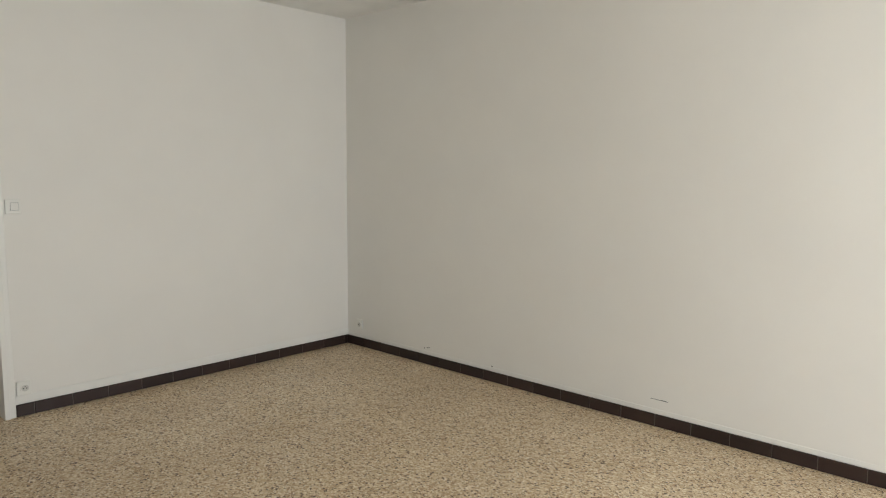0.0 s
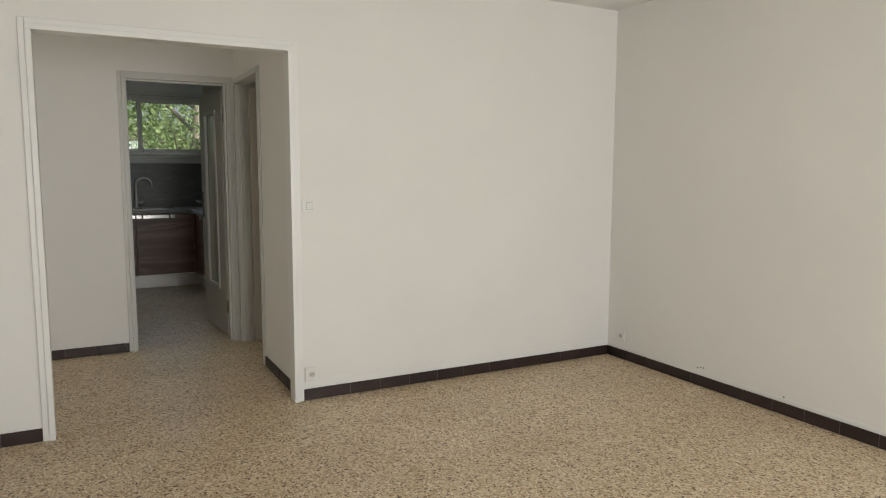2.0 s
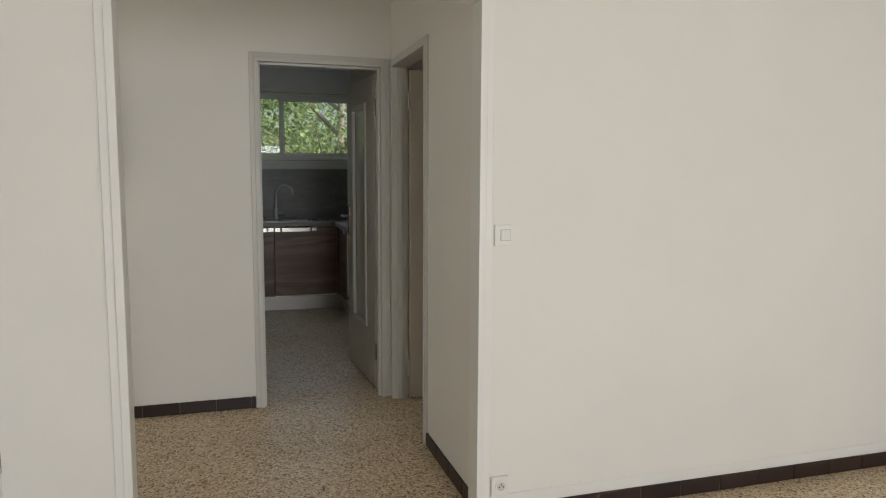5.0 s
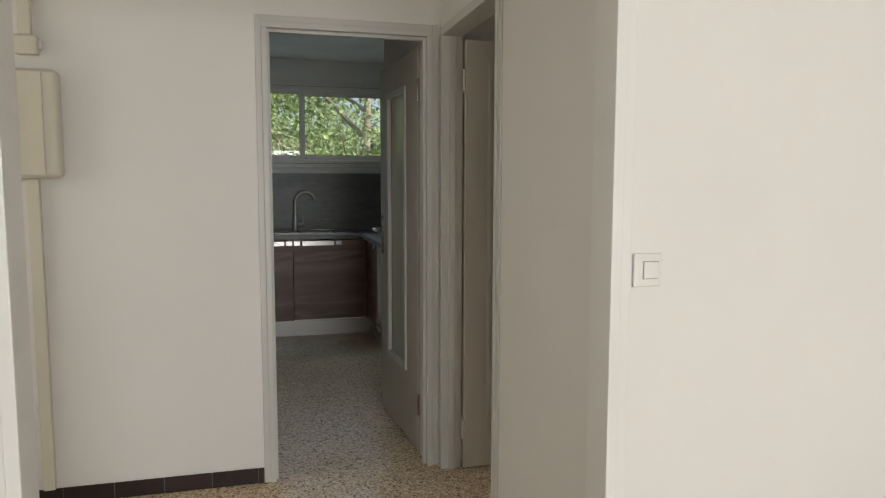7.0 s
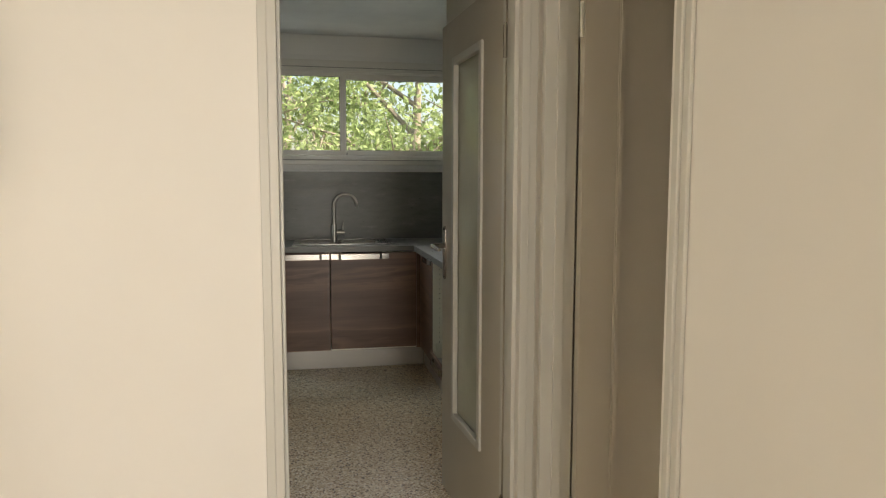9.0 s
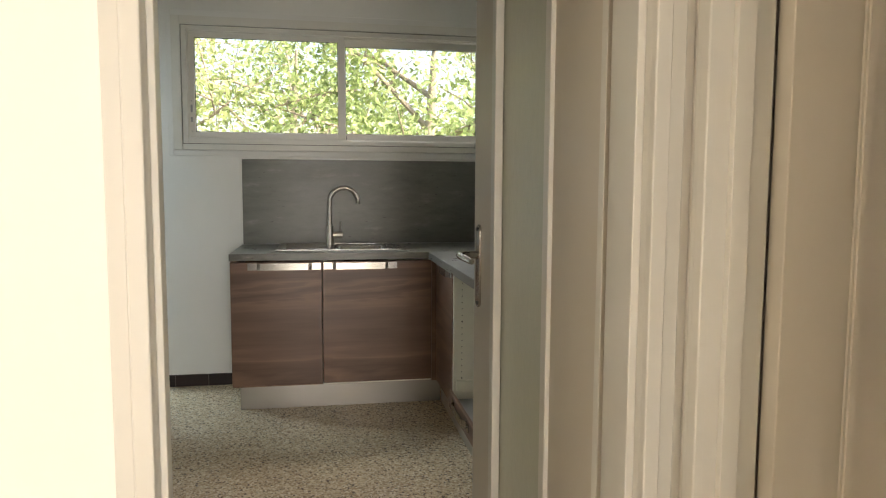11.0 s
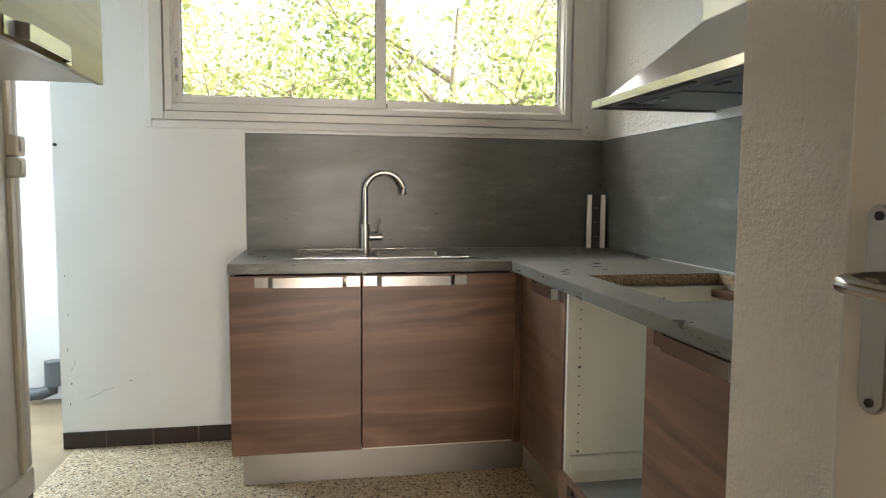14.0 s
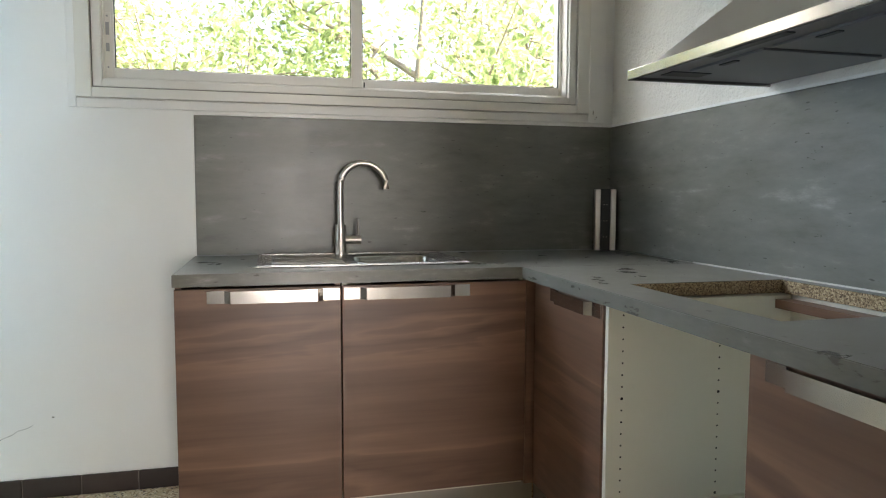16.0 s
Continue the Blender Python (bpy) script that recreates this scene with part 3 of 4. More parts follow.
part("window_frame", boxes((-5.45, -5.40, 3.42, 3.48, 1.5, 2.1), (-4.60, -4.55, 3.42, 3.48, 1.5, 2.1), (-5.40, -4.60, 3.42, 3.48, 1.5, 1.55), (-5.40, -4.60, 3.42, 3.48, 2.05, 2.1), bevel=0.003), ALU, w6)
part("pane", boxes((-5.40, -4.60, 3.447, 3.453, 1.55, 2.05)), CLEAR, w6).visible_shadow = False
origin = KITCHEN
w3 = thing("window_3", (-10.1, -1.4, 1.78), "high window in the side room", "window", kind="structure")
part("window_frame", ring(-10.12, -10.06, -1.95, -0.85, 1.78, 2.3, 0.05), ALU, w3)
part("pane", boxes((-10.093, -10.087, -1.90, -0.90, 1.83, 2.25)), CLEAR, w3).visible_shadow = False
part("window_sill", boxes((-10.02, -9.96, -2.0, -0.80, 1.725, 1.755), bevel=0.004), ALU, w3)

# ---------- skirting tiles ----------
TILE_MESHES = {}


def skirting(name, face, a, b, first, plane, height=0.068, step=0.2, label="dark brown glazed skirting tiles"):
    """A row of skirting tiles between a and b, joints at first + k * step. face 0 faces +x, 1 faces -y, 2 faces +y."""
    base = (plane, (a + b) / 2, 0) if face == 0 else ((a + b) / 2, plane, 0)
    t = thing(name, base, label, "baseboard", kind="structure")
    d = {0: 1, 1: -1, 2: 1}[face]
    lo, hi = sorted((plane, plane + d * 0.006))
    part("grout", boxes((lo, hi, a, b, 0, height - 0.002) if face == 0 else (a, b, lo, hi, 0, height - 0.002)), GROUT, t)
    cuts = [a]
    k = math.floor((a - first) / step) + 1
    while first + k * step < b - 0.01:
        if first + k * step > a + 0.01:
            cuts.append(first + k * step)
        k += 1
    cuts.append(b)
    for u0, u1 in zip(cuts, cuts[1:]):
        w = round(u1 - u0 - 0.0035, 4)
        key = (face, w, height)
        if key not in TILE_MESHES:
            e = sorted((d * 0.001, d * 0.011))
            bm = boxes((e[0], e[1], -w / 2, w / 2, 0.001, height) if face == 0 else (-w / 2, w / 2, e[0], e[1], 0.001, height), bevel=0.002, seg=1)
            TILE_MESHES[key] = mesh_of("tile", bm, TILE)
        ob = new("tile", TILE_MESHES[key])
        ob.parent = t
        c = (u0 + u1) / 2
        j = random.uniform(-0.0007, 0.0007)
        ob.location = (j, c - base[1], 0) if face == 0 else (c - base[0], j, 0)
    return t


origin = HOME
skirting("baseboard_living_door", 0, 1.195, Y_RIGHT - 0.012, 1.285, X_LIV)
skirting("baseboard_living_door_end", 0, Y_LEFT + 0.012, -0.151, -0.33, X_LIV)
skirting("baseboard_living_right", 1, X_LIV + 0.001, X_BACK, -3.697, Y_RIGHT)
skirting("baseboard_living_left", 2, X_LIV + 0.001, X_BACK, -3.9, Y_LEFT)
skirting("baseboard_hall", 0, -1.92, 0.349, -0.077, X_HALL, 0.070)
skirting("baseboard_hall_right", 1, -4.938, -4.086, -4.55, Y_HR, 0.070)
origin = KITCHEN
skirting("baseboard_kitchen_window", 0, -0.703, 0.12, -0.521, X_WIN, 0.076)
skirting("baseboard_kitchen_left", 2, -8.56, -5.772, -6.2, Y_KL, 0.076)

origin = HOME
# painted band over the tiles where old plaster was patched
structure("trim_living_band", boxes((X_LIV, X_LIV + 0.004, 1.195, Y_RIGHT, 0.069, 0.118), bevel=0.0015), TRIM, "white painted plaster band above the tiles", "trim")
structure("trim_living_right_band", boxes((X_LIV + 0.004, X_BACK, Y_RIGHT - 0.003, Y_RIGHT, 0.069, 0.095), bevel=0.001), TRIM, "white painted plaster band above the tiles", "trim")
origin = KITCHEN
structure("trim_kitchen_band", boxes((-8.558, -5.772, Y_KL, Y_KL + 0.018, 0.077, 0.17), bevel=0.006), KWALL, "white plaster ledge above the tiles", "trim")
structure("trim_corner_post", boxes((-8.575, -8.545, Y_KL - 0.102, Y_KL + 0.006, 0.17, 2.1), bevel=0.005), TRIM, "white corner strip at the end of the wall", "trim")


origin = HOME
# ---------- sockets and switches ----------
def switch(x, y, z, label):
    t = thing("light_switch", (x, y, z), label, "switch")
    part("plate", boxes((x, x + 0.009, y - 0.037, y + 0.037, z - 0.040, z + 0.040), bevel=0.003), WHITE, t)
    # thin grey sheet painted as the shade in the rocker's gap
    part("rocker_gap_shade", boxes((x + 0.0085, x + 0.0095, y - 0.0135, y + 0.0275, z - 0.0215, z + 0.0215)), GREYPAN, t)
    part("rocker", boxes((x + 0.008, x + 0.013, y - 0.012, y + 0.026, z - 0.020, z + 0.020), bevel=0.002), WHITE, t)
    return t


def wall_socket(x, y, z, face, label):
    """face 0 looks to +x, 1 looks to -y."""
    t = thing("wall_socket", (0, 0, 0), label, "socket")
    part("plate", boxes((0, 0.012, -0.036, 0.036, -0.040, 0.040), bevel=0.004), WHITE, t)
    bm = cylinder(bmesh.new(), (0.011, 0.004, 0), (0.016, 0.004, 0), 0.024, n=28)
    f = part("cover", bm, WHITE, t, "", True)
    # flat disc on the cover, its grey painted for the hollow's shade
    part("recess_shade", cylinder(bmesh.new(), (0.0155, 0.004, 0), (0.0168, 0.004, 0), 0.018, n=28), FRAME, f, "flat grey disc painted as shade in the socket's hollow", True)
    bm = cylinder(bmesh.new(), (0.0165, -0.004, -0.001), (0.0175, -0.004, -0.001), 0.0032, n=10)
    cylinder(bm, (0.0165, 0.012, -0.001), (0.0175, 0.012, -0.001), 0.0032, n=10)
    cylinder(bm, (0.0165, 0.004, 0.008), (0.0175, 0.004, 0.008), 0.0028, n=10)
    part("pin_hole", bm, HOLE, f)
    t.matrix_world = pose(x, y, z, 0, 0, 0 if face == 0 else -90)
    return t


switch(X_LIV, 1.240, 1.157, "cream square light switch beside the opening")
wall_socket(X_LIV + 0.003, 1.237, 0.158, 0, "white round-faced wall socket above the tiles")
wall_socket(-3.945, Y_RIGHT - 0.002, 0.172, 1, "white wall socket in the room corner")
origin = KITCHEN
ks = thing("stacked_switch", (-8.50, Y_KL, 1.21), "two stacked cream surface switches on a conduit", "switch")
for z in (1.212, 1.286):
    b = part("housing", boxes((-8.545, -8.472, Y_KL + 0.001, Y_KL + 0.040, z, z + 0.070), bevel=0.008), CREAM, ks)
    part("rocker", boxes((-8.528, -8.489, Y_KL + 0.038, Y_KL + 0.046, z + 0.014, z + 0.056), bevel=0.003), CREAM, b)
solid("cable_conduit", boxes((-8.498, -8.473, Y_KL, Y_KL + 0.016, 0.171, 1.211), (-8.498, -8.473, Y_KL, Y_KL + 0.016, 1.357, 2.483), bevel=0.003), CREAM, "cream cable conduit running down the wall", "conduit")

origin = HOME
fb = thing("fuse_box", (X_HALL, -0.50, 1.374), "cream rounded fuse box on the hall wall", "fuse box")
part("body", boxes((X_HALL, X_HALL + 0.085, -0.66, -0.405, 1.374, 1.80), bevel=0.022, seg=4), CREAM, fb, "", True)
part("cover", boxes((X_HALL + 0.083, X_HALL + 0.092, -0.645, -0.455, 1.385, 1.79), bevel=0.004), CREAM, fb)
jb = thing("junction_box", (X_HALL, -0.50, 1.86), "cream junction box above the fuse box", "junction box")
part("body", boxes((X_HALL, X_HALL + 0.05, -0.56, -0.475, 1.86, 1.935), bevel=0.008), CREAM, jb)
part("terminal", boxes((X_HALL + 0.012, X_HALL + 0.04, -0.475, -0.462, 1.882, 1.915), bevel=0.002), WHITE, jb)
solid("cable_duct", boxes((X_HALL, X_HALL + 0.03, -0.545, -0.50, 0.072, 1.373), (X_HALL, X_HALL + 0.03, -0.545, -0.50, 1.936, H - 0.002), bevel=0.003), CREAM, "cream cable duct below the fuse box", "duct")

origin = KITCHEN
# ---------- splashback and worktop ----------
structure("splashback_window", boxes((X_WIN, X_WIN + 0.012, 0.109, Y_KR - 0.0121, 0.902, 1.436), bevel=0.001), STONE, "dark grey stone-look splashback panel", "splashback")
structure("splashback_right", boxes((X_WIN + 0.0005, -6.942, Y_KR - 0.012, Y_KR, 0.902, 1.436), bevel=0.001), STONE, "grey stone-look splashback panel under the hood", "splashback")
structure("trim_splashback_window", boxes((X_WIN, X_WIN + 0.014, 0.100, 0.1085, 0.901, 1.446), (X_WIN, X_WIN + 0.014, 0.1085, Y_KR - 0.001, 1.437, 1.446)), TRIM, "white sealant edge of the splashback", "trim")
structure("trim_splashback_right", boxes((X_WIN + 0.015, -6.942, Y_KR - 0.014, Y_KR, 1.437, 1.446)), TRIM, "white sealant edge of the splashback", "trim")


def slab_with_hole(x0, x1, y0, y1, z0, z1, hx0, hx1, hy0, hy1, bevel=0.002):
    """A slab with one rectangular cut-out, as a single closed skin."""
    bm = bmesh.new()
    xs, ys = (x0, hx0, hx1, x1), (y0, hy0, hy1, y1)
    top = [[bm.verts.new((x, y, z1)) for y in ys] for x in xs]
    bot = [[bm.verts.new((x, y, z0)) for y in ys] for x in xs]
    for i in range(3):
        for j in range(3):
            if (i, j) != (1, 1):
                bm.faces.new((top[i][j], top[i + 1][j], top[i + 1][j + 1], top[i][j + 1]))
                bm.faces.new((bot[i][j], bot[i][j + 1], bot[i + 1][j + 1], bot[i + 1][j]))
    rim = [(0, 0), (1, 0), (2, 0), (3, 0), (3, 1), (3, 2), (3, 3), (2, 3), (1, 3), (0, 3), (0, 2), (0, 1)]
    hole = [(1, 1), (1, 2), (2, 2), (2, 1)]
    for loop in (rim, hole):
        for (a, b), (c, d) in zip(loop, loop[1:] + loop[:1]):
            bm.faces.new((top[a][b], bot[a][b], bot[c][d], top[c][d]))
    bmesh.ops.recalc_face_normals(bm, faces=bm.faces[:])
    if bevel:
        es = [e for e in bm.edges if len(e.link_faces) == 2 and e.calc_face_angle() > 1.0 and max(v.co.z for v in e.verts) > z1 - 1e-5]
        bmesh.ops.bevel(bm, geom=es, offset=bevel, segments=2, affect="EDGES")
    return bm


XC = -8.547
SX0, SX1, SNY0, SNY1 = -9.145, -8.680, 0.340, 1.040     # sink outline
wa = thing("worktop", (-8.87, 0.97, 0.862), "grey stone-look laminate worktop holding the sink", "worktop", "kitchen worktops")
part("slab", slab_with_hole(X_WIN + 0.002, XC, 0.100, Y_KR - 0.002, 0.862, 0.900, SX0 + 0.02, SX1 - 0.02, SNY0 + 0.02, SNY1 - 0.02), STONE_TOP, wa)
part("edge_seal", boxes((X_WIN + 0.013, X_WIN + 0.017, 0.11, Y_KR - 0.02, 0.9002, 0.904)), GREYPAN, wa, "grey sealant line")
HX0, HX1, HY0, HY1 = -8.069, -7.510, 1.313, 1.787
wt = thing("worktop", (-7.75, 1.5, 0.862), "grey stone-look worktop with an empty hob cut-out", "worktop", "kitchen worktops")
part("slab", slab_with_hole(XC + 0.0015, -6.944, 1.185, Y_KR - 0.002, 0.862, 0.900, HX0, HX1, HY0, HY1), STONE_TOP, wt)
part("cut_edge", boxes((HX0, HX0 + 0.002, HY0, HY1, 0.8625, 0.8985), (HX1 - 0.002, HX1, HY0, HY1, 0.8625, 0.8985), (HX0 + 0.002, HX1 - 0.002, HY0, HY0 + 0.002, 0.8625, 0.8985),
                         (HX0 + 0.002, HX1 - 0.002, HY1 - 0.002, HY1, 0.8625, 0.8985)), CHIP, wt, "bare chipboard edge of the cut-out")

part("edge_seal", boxes((XC + 0.002, -6.944, Y_KR - 0.017, Y_KR - 0.0125, 0.9002, 0.9045)), FRAME, wt, "pale sealant line")

# ---------- sink and tap ----------
sk = thing("kitchen_sink", (-8.91, 0.69, 0.90), "stainless steel inset sink with ribbed drainer", "sink")
BX0, BX1, BY0, BY1 = -9.075, -8.730, 0.665, 0.990
part("rim", slab_with_hole(SX0, SX1, SNY0, SNY1, 0.9005, 0.905, BX0, BX1, BY0, BY1, 0.0015), SINK_STEEL, sk)
part("rolled_edge", boxes((SX0 - 0.004, SX0 + 0.010, SNY0 - 0.004, SNY1 + 0.004, 0.9005, 0.909), (SX1 - 0.010, SX1 + 0.004, SNY0 - 0.004, SNY1 + 0.004, 0.9005, 0.909),
                          (SX0 + 0.010, SX1 - 0.010, SNY0 - 0.004, SNY0 + 0.010, 0.9005, 0.909), (SX0 + 0.010, SX1 - 0.010, SNY1 - 0.010, SNY1 + 0.004, 0.9005, 0.909), bevel=0.003), SINK_STEEL, sk)
bm = bmesh.new()
levels = []
for z, inset in ((0.9045, 0.0), (0.893, 0.006), (0.78, 0.02), (0.757, 0.045)):
    r, pts = 0.05, []
    for cx, cy, a0 in ((BX1 - inset - r, BY1 - inset - r, 0), (BX0 + inset + r, BY1 - inset - r, 90), (BX0 + inset + r, BY0 + inset + r, 180), (BX1 - inset - r, BY0 + inset + r, 270)):
        for k in range(6):
            a = radians(a0 + 18 * k)
            pts.append(bm.verts.new((cx + r * math.cos(a), cy + r * math.sin(a), z)))
    levels.append(pts)
for p, q in zip(levels, levels[1:]):
    for k in range(len(p)):
        bm.faces.new((p[k], p[(k + 1) % len(p)], q[(k + 1) % len(p)], q[k]))
bm.faces.new(levels[-1])
bmesh.ops.recalc_face_normals(bm, faces=bm.faces[:])
bowl = part("bowl", bm, SINK_STEEL, sk, "deep steel bowl", True)
bowl.modifiers.new("thickness", "SOLIDIFY").thickness = 0.0015
part("drain", cylinder(bmesh.new(), (-8.90, 0.83, 0.756), (-8.90, 0.83, 0.760), 0.04, n=28), HANDLE_STEEL, bowl)
for k in range(8):
    x = -9.06 + k * 0.044
    part("drainer_rib", boxes((x, x + 0.016, 0.385, 0.625, 0.904, 0.9095), bevel=0.0025), SINK_STEEL, sk)

TX, TY = -9.085, 0.644
tp = thing("kitchen_tap", (TX, TY, 0.905), "brushed steel swan-neck tap behind the sink", "tap")
body = part("body", cylinder(cylinder(bmesh.new(), (TX, TY, 0.905), (TX, TY, 0.911), 0.027, n=28), (TX, TY, 0.911), (TX, TY, 1.022), 0.0215, n=28), TAP_STEEL, tp, "", True)
pts = [(TX, TY, 1.02), (TX, TY, 1.06), (TX, TY, 1.11), (TX, TY, 1.15), (TX, TY, 1.17)]
R = 0.088
for k in range(1, 17):
    a = radians(180 - 10.3 * k)
    pts.append((TX + 0.012 * k / 16, TY + R + R * math.cos(a), 1.172 + R * math.sin(a)))
pts.append((pts[-1][0], pts[-1][1] + 0.004, pts[-1][2] - 0.035))
part("spout", tube(bmesh.new(), pts, 0.0125, 18), TAP_STEEL, tp, "", True)
part("mixer", cylinder(bmesh.new(), (TX, TY + 0.018, 0.963), (TX, TY + 0.078, 0.963), 0.0165, n=24), TAP_STEEL, body, "", True)
part("lever", cylinder(bmesh.new(), (TX, TY + 0.066, 0.972), (TX + 0.004, TY + 0.068, 1.045), 0.0042, n=12), TAP_STEEL, body, "", True)

# ---------- base cabinets ----------
def handle(parent, u0, u1, z, plane, face):
    """A wide bent steel strip: flat tabs at the ends, raised in between. face 0: front looks to +x, u is y; 1: front looks to -y, u is x."""
    t, lift, tab, slope = 0.003, 0.018, 0.050, 0.018
    prof = [(u0, 0.001), (u0 + tab, 0.001), (u0 + tab + slope, lift), (u1 - tab - slope, lift), (u1 - tab, 0.001), (u1, 0.001)]
    back = [(u, d + t) for u, d in prof[::-1]]
    pts = prof + back
    bm = bmesh.new()
    if face == 0:
        prism(bm, [(plane + d, u) for u, d in pts], 2, z - 0.019, z + 0.019)
    else:
        prism(bm, [(u, plane - d) for u, d in pts], 2, z - 0.019, z + 0.019)
    return part("handle", bm, HANDLE_STEEL, parent, "wide bent steel handle")


XF = -8.557          # front of the sink run
YF = 1.228           # front of the side run
Z0, Z1 = 0.165, 0.853
for y0, y1, a, b in ((0.104, 0.592, 0.196, 0.588), (0.596, 1.204, 0.602, 1.008)):
    c = thing("base_cabinet", (-8.86, (y0 + y1) / 2, 0.15), "brown wood-look base cabinet with a closed door under the worktop", "cabinet", "base cabinets")
    part("body", boxes((-9.15, XF - 0.021, y0 + 0.001, y0 + 0.018, 0.152, 0.86), (-9.15, XF - 0.021, y1 - 0.018, y1 - 0.001, 0.152, 0.86), (-9.15, XF - 0.021, y0 + 0.018, y1 - 0.018, 0.152, 0.17),
                       (-9.15, -9.14, y0 + 0.018, y1 - 0.018, 0.17, 0.86)), MELAMINE if y0 > 0.3 else WOOD_X, c)
    d = part("door", boxes((XF - 0.019, XF, y0, y1, Z0, Z1), bevel=0.0015), WOOD_Y, c)
    handle(d, a, b, 0.828, XF, 0)
solid("plinth", boxes((-8.675, -8.660, 0.135, 1.275, 0.0, 0.150), bevel=0.001), STEEL_Y, "brushed steel plinth below the sink cabinets", "plinth")
solid("corner_filler", boxes((XF - 0.019, XF - 0.003, 1.2065, 1.31, 0.152, 0.86), bevel=0.001), WOOD_Y, "brown filler strip in the cabinet corner", "filler")

cc = thing("base_cabinet", (-8.3, 1.5, 0.15), "brown wood-look corner cabinet with a narrow door", "cabinet", "base cabinets")
part("body", boxes((-8.535, -8.518, YF + 0.022, 1.80, 0.152, 0.86), (-8.073, -8.056, YF + 0.022, 1.80, 0.152, 0.86), (-8.518, -8.073, YF + 0.022, 1.80, 0.152, 0.17), (-8.518, -8.073, 1.79, 1.80, 0.17, 0.86)), MELAMINE, cc)
d = part("door", boxes((-8.535, -8.058, YF, YF + 0.019, Z0, Z1), bevel=0.0015), WOOD_X, cc)
handle(d, -8.40, -8.065, 0.828, YF, 1)

ov = thing("oven_cabinet", (-7.77, 1.5, 0.15), "open oven housing with cream sides and no oven fitted", "cabinet", "base cabinets")
for x0, x1, xs in ((-8.053, -8.036, -8.036), (-7.506, -7.489, -7.506)):
    s = part("side_panel", boxes((x0, x1, YF + (0.005 if xs < -7.9 else 0.024), 1.80, 0.152, 0.86), bevel=0.001), MELAMINE, ov)
    if xs < -7.9:
        for y in (YF + 0.048, YF + 0.34):
            for k in range(17):
                z = 0.31 + k * 0.032
                part("shelf_hole", cylinder(bmesh.new(), (xs, y, z), (xs + 0.0006, y, z), 0.0042 if k in (0, 9) else 0.0027, n=8), HOLE, s)
part("back_panel", boxes((-8.036, -7.506, 1.792, 1.80, 0.30, 0.86)), MELAMINE, ov)
part("support_rail", boxes((-8.036, -8.018, YF + 0.02, 1.78, 0.245, 0.30), bevel=0.002), MELAMINE, ov)
part("deck", boxes((-8.035, -7.507, YF + 0.03, 1.79, 0.152, 0.168)), GREYPAN, ov)
dr = part("drawer_front", boxes((-8.052, -7.491, YF - 0.012, YF + 0.005, Z0 - 0.005, 0.243), bevel=0.0015), WOOD_X, ov)
handle(dr, -7.96, -7.58, 0.212, YF - 0.012, 1)
part("drawer_tray", boxes((-8.032, -7.51, YF + 0.006, 1.70, 0.195, 0.203), (-8.032, -7.51, 1.69, 1.70, 0.203, 0.238)), GREYPAN, ov, "grey drawer tray")
part("cross_bar", boxes((-8.036, -7.506, 1.74, 1.79, 0.825, 0.850), bevel=0.001), WOOD_X, ov, "raw wooden batten")

dc = thing("drawer_cabinet", (-7.22, 1.5, 0.15), "brown wood-look drawer cabinet beside the oven housing", "cabinet", "base cabinets")
part("body", boxes((-7.486, -6.944, YF + 0.022, 1.80, 0.152, 0.86)), MELAMINE, dc)
for z0, z1 in ((0.165, 0.853),):
    d = part("drawer_front", boxes((-7.486, -6.945, YF, YF + 0.019, z0, z1), bevel=0.0015), WOOD_X, dc)
    handle(d, -7.440, -7.04, z1 - 0.025, YF, 1)
solid("plinth", boxes((-8.655, -6.944, 1.278, 1.292, 0.0, 0.150), bevel=0.001), STEEL_X, "brushed steel plinth below the side cabinets", "plinth")

# corner power outlet on the worktop
po = thing("socket_tower", (-9.12, 1.775, 0.90), "black and aluminium power outlet column on the worktop corner", "socket")
po["base_x"], po["base_y"], po["base_z"] = 0, 0, 0
part("body", boxes((-0.022, 0.014, -0.040, 0.040, 0.0, 0.268), bevel=0.003), DARK, po)
for y in (-0.045, 0.021):
    part("edge_profile", boxes((-0.020, 0.022, y, y + 0.024, 0.002, 0.266), bevel=0.003), STEEL_X, po, "aluminium edge profile")
for z in (0.06, 0.13, 0.20):
    s = part("outlet", cylinder(bmesh.new(), (0.0138, 0, z), (0.0158, 0, z), 0.016, n=20), DARK, po)
    part("pin_hole", cylinder(cylinder(bmesh.new(), (0.0156, -0.006, z), (0.0166, -0.006, z), 0.0025, n=8), (0.0156, 0.006, z), (0.0166, 0.006, z), 0.0025, n=8), STEEL_Y, s)
po.matrix_world = pose(-9.2532, 1.818, 0.9062, 0, 0, -18)

# ---------- hood ----------
hd = thing("cooker_hood", (-7.77, 1.6, 1.465), "brushed steel pyramid cooker hood with grey filters", "cooker hood")
HA, HB, HF = -8.222, -7.322, 1.372
part("rim", boxes((HA, HB, HF, HF + 0.012, 1.465, 1.492), (HA, HA + 0.012, HF + 0.012, Y_KR, 1.465, 1.492), (HB - 0.012, HB, HF + 0.012, Y_KR, 1.465, 1.492), bevel=0.0015), HANDLE_STEEL, hd, "polished steel rim")
bm = bmesh.new()
lo = [(HA + 0.05, HF + 0.03, 1.4935), (HB - 0.05, HF + 0.03, 1.4935), (HB - 0.05, Y_KR, 1.4935), (HA + 0.05, Y_KR, 1.4935)]
hi = [(-7.88, 1.58, 1.695), (-7.66, 1.58, 1.695), (-7.66, Y_KR, 1.695), (-7.88, Y_KR, 1.695)]
lv, hv = [bm.verts.new(p) for p in lo], [bm.verts.new(p) for p in hi]
bm.faces.new(lv)
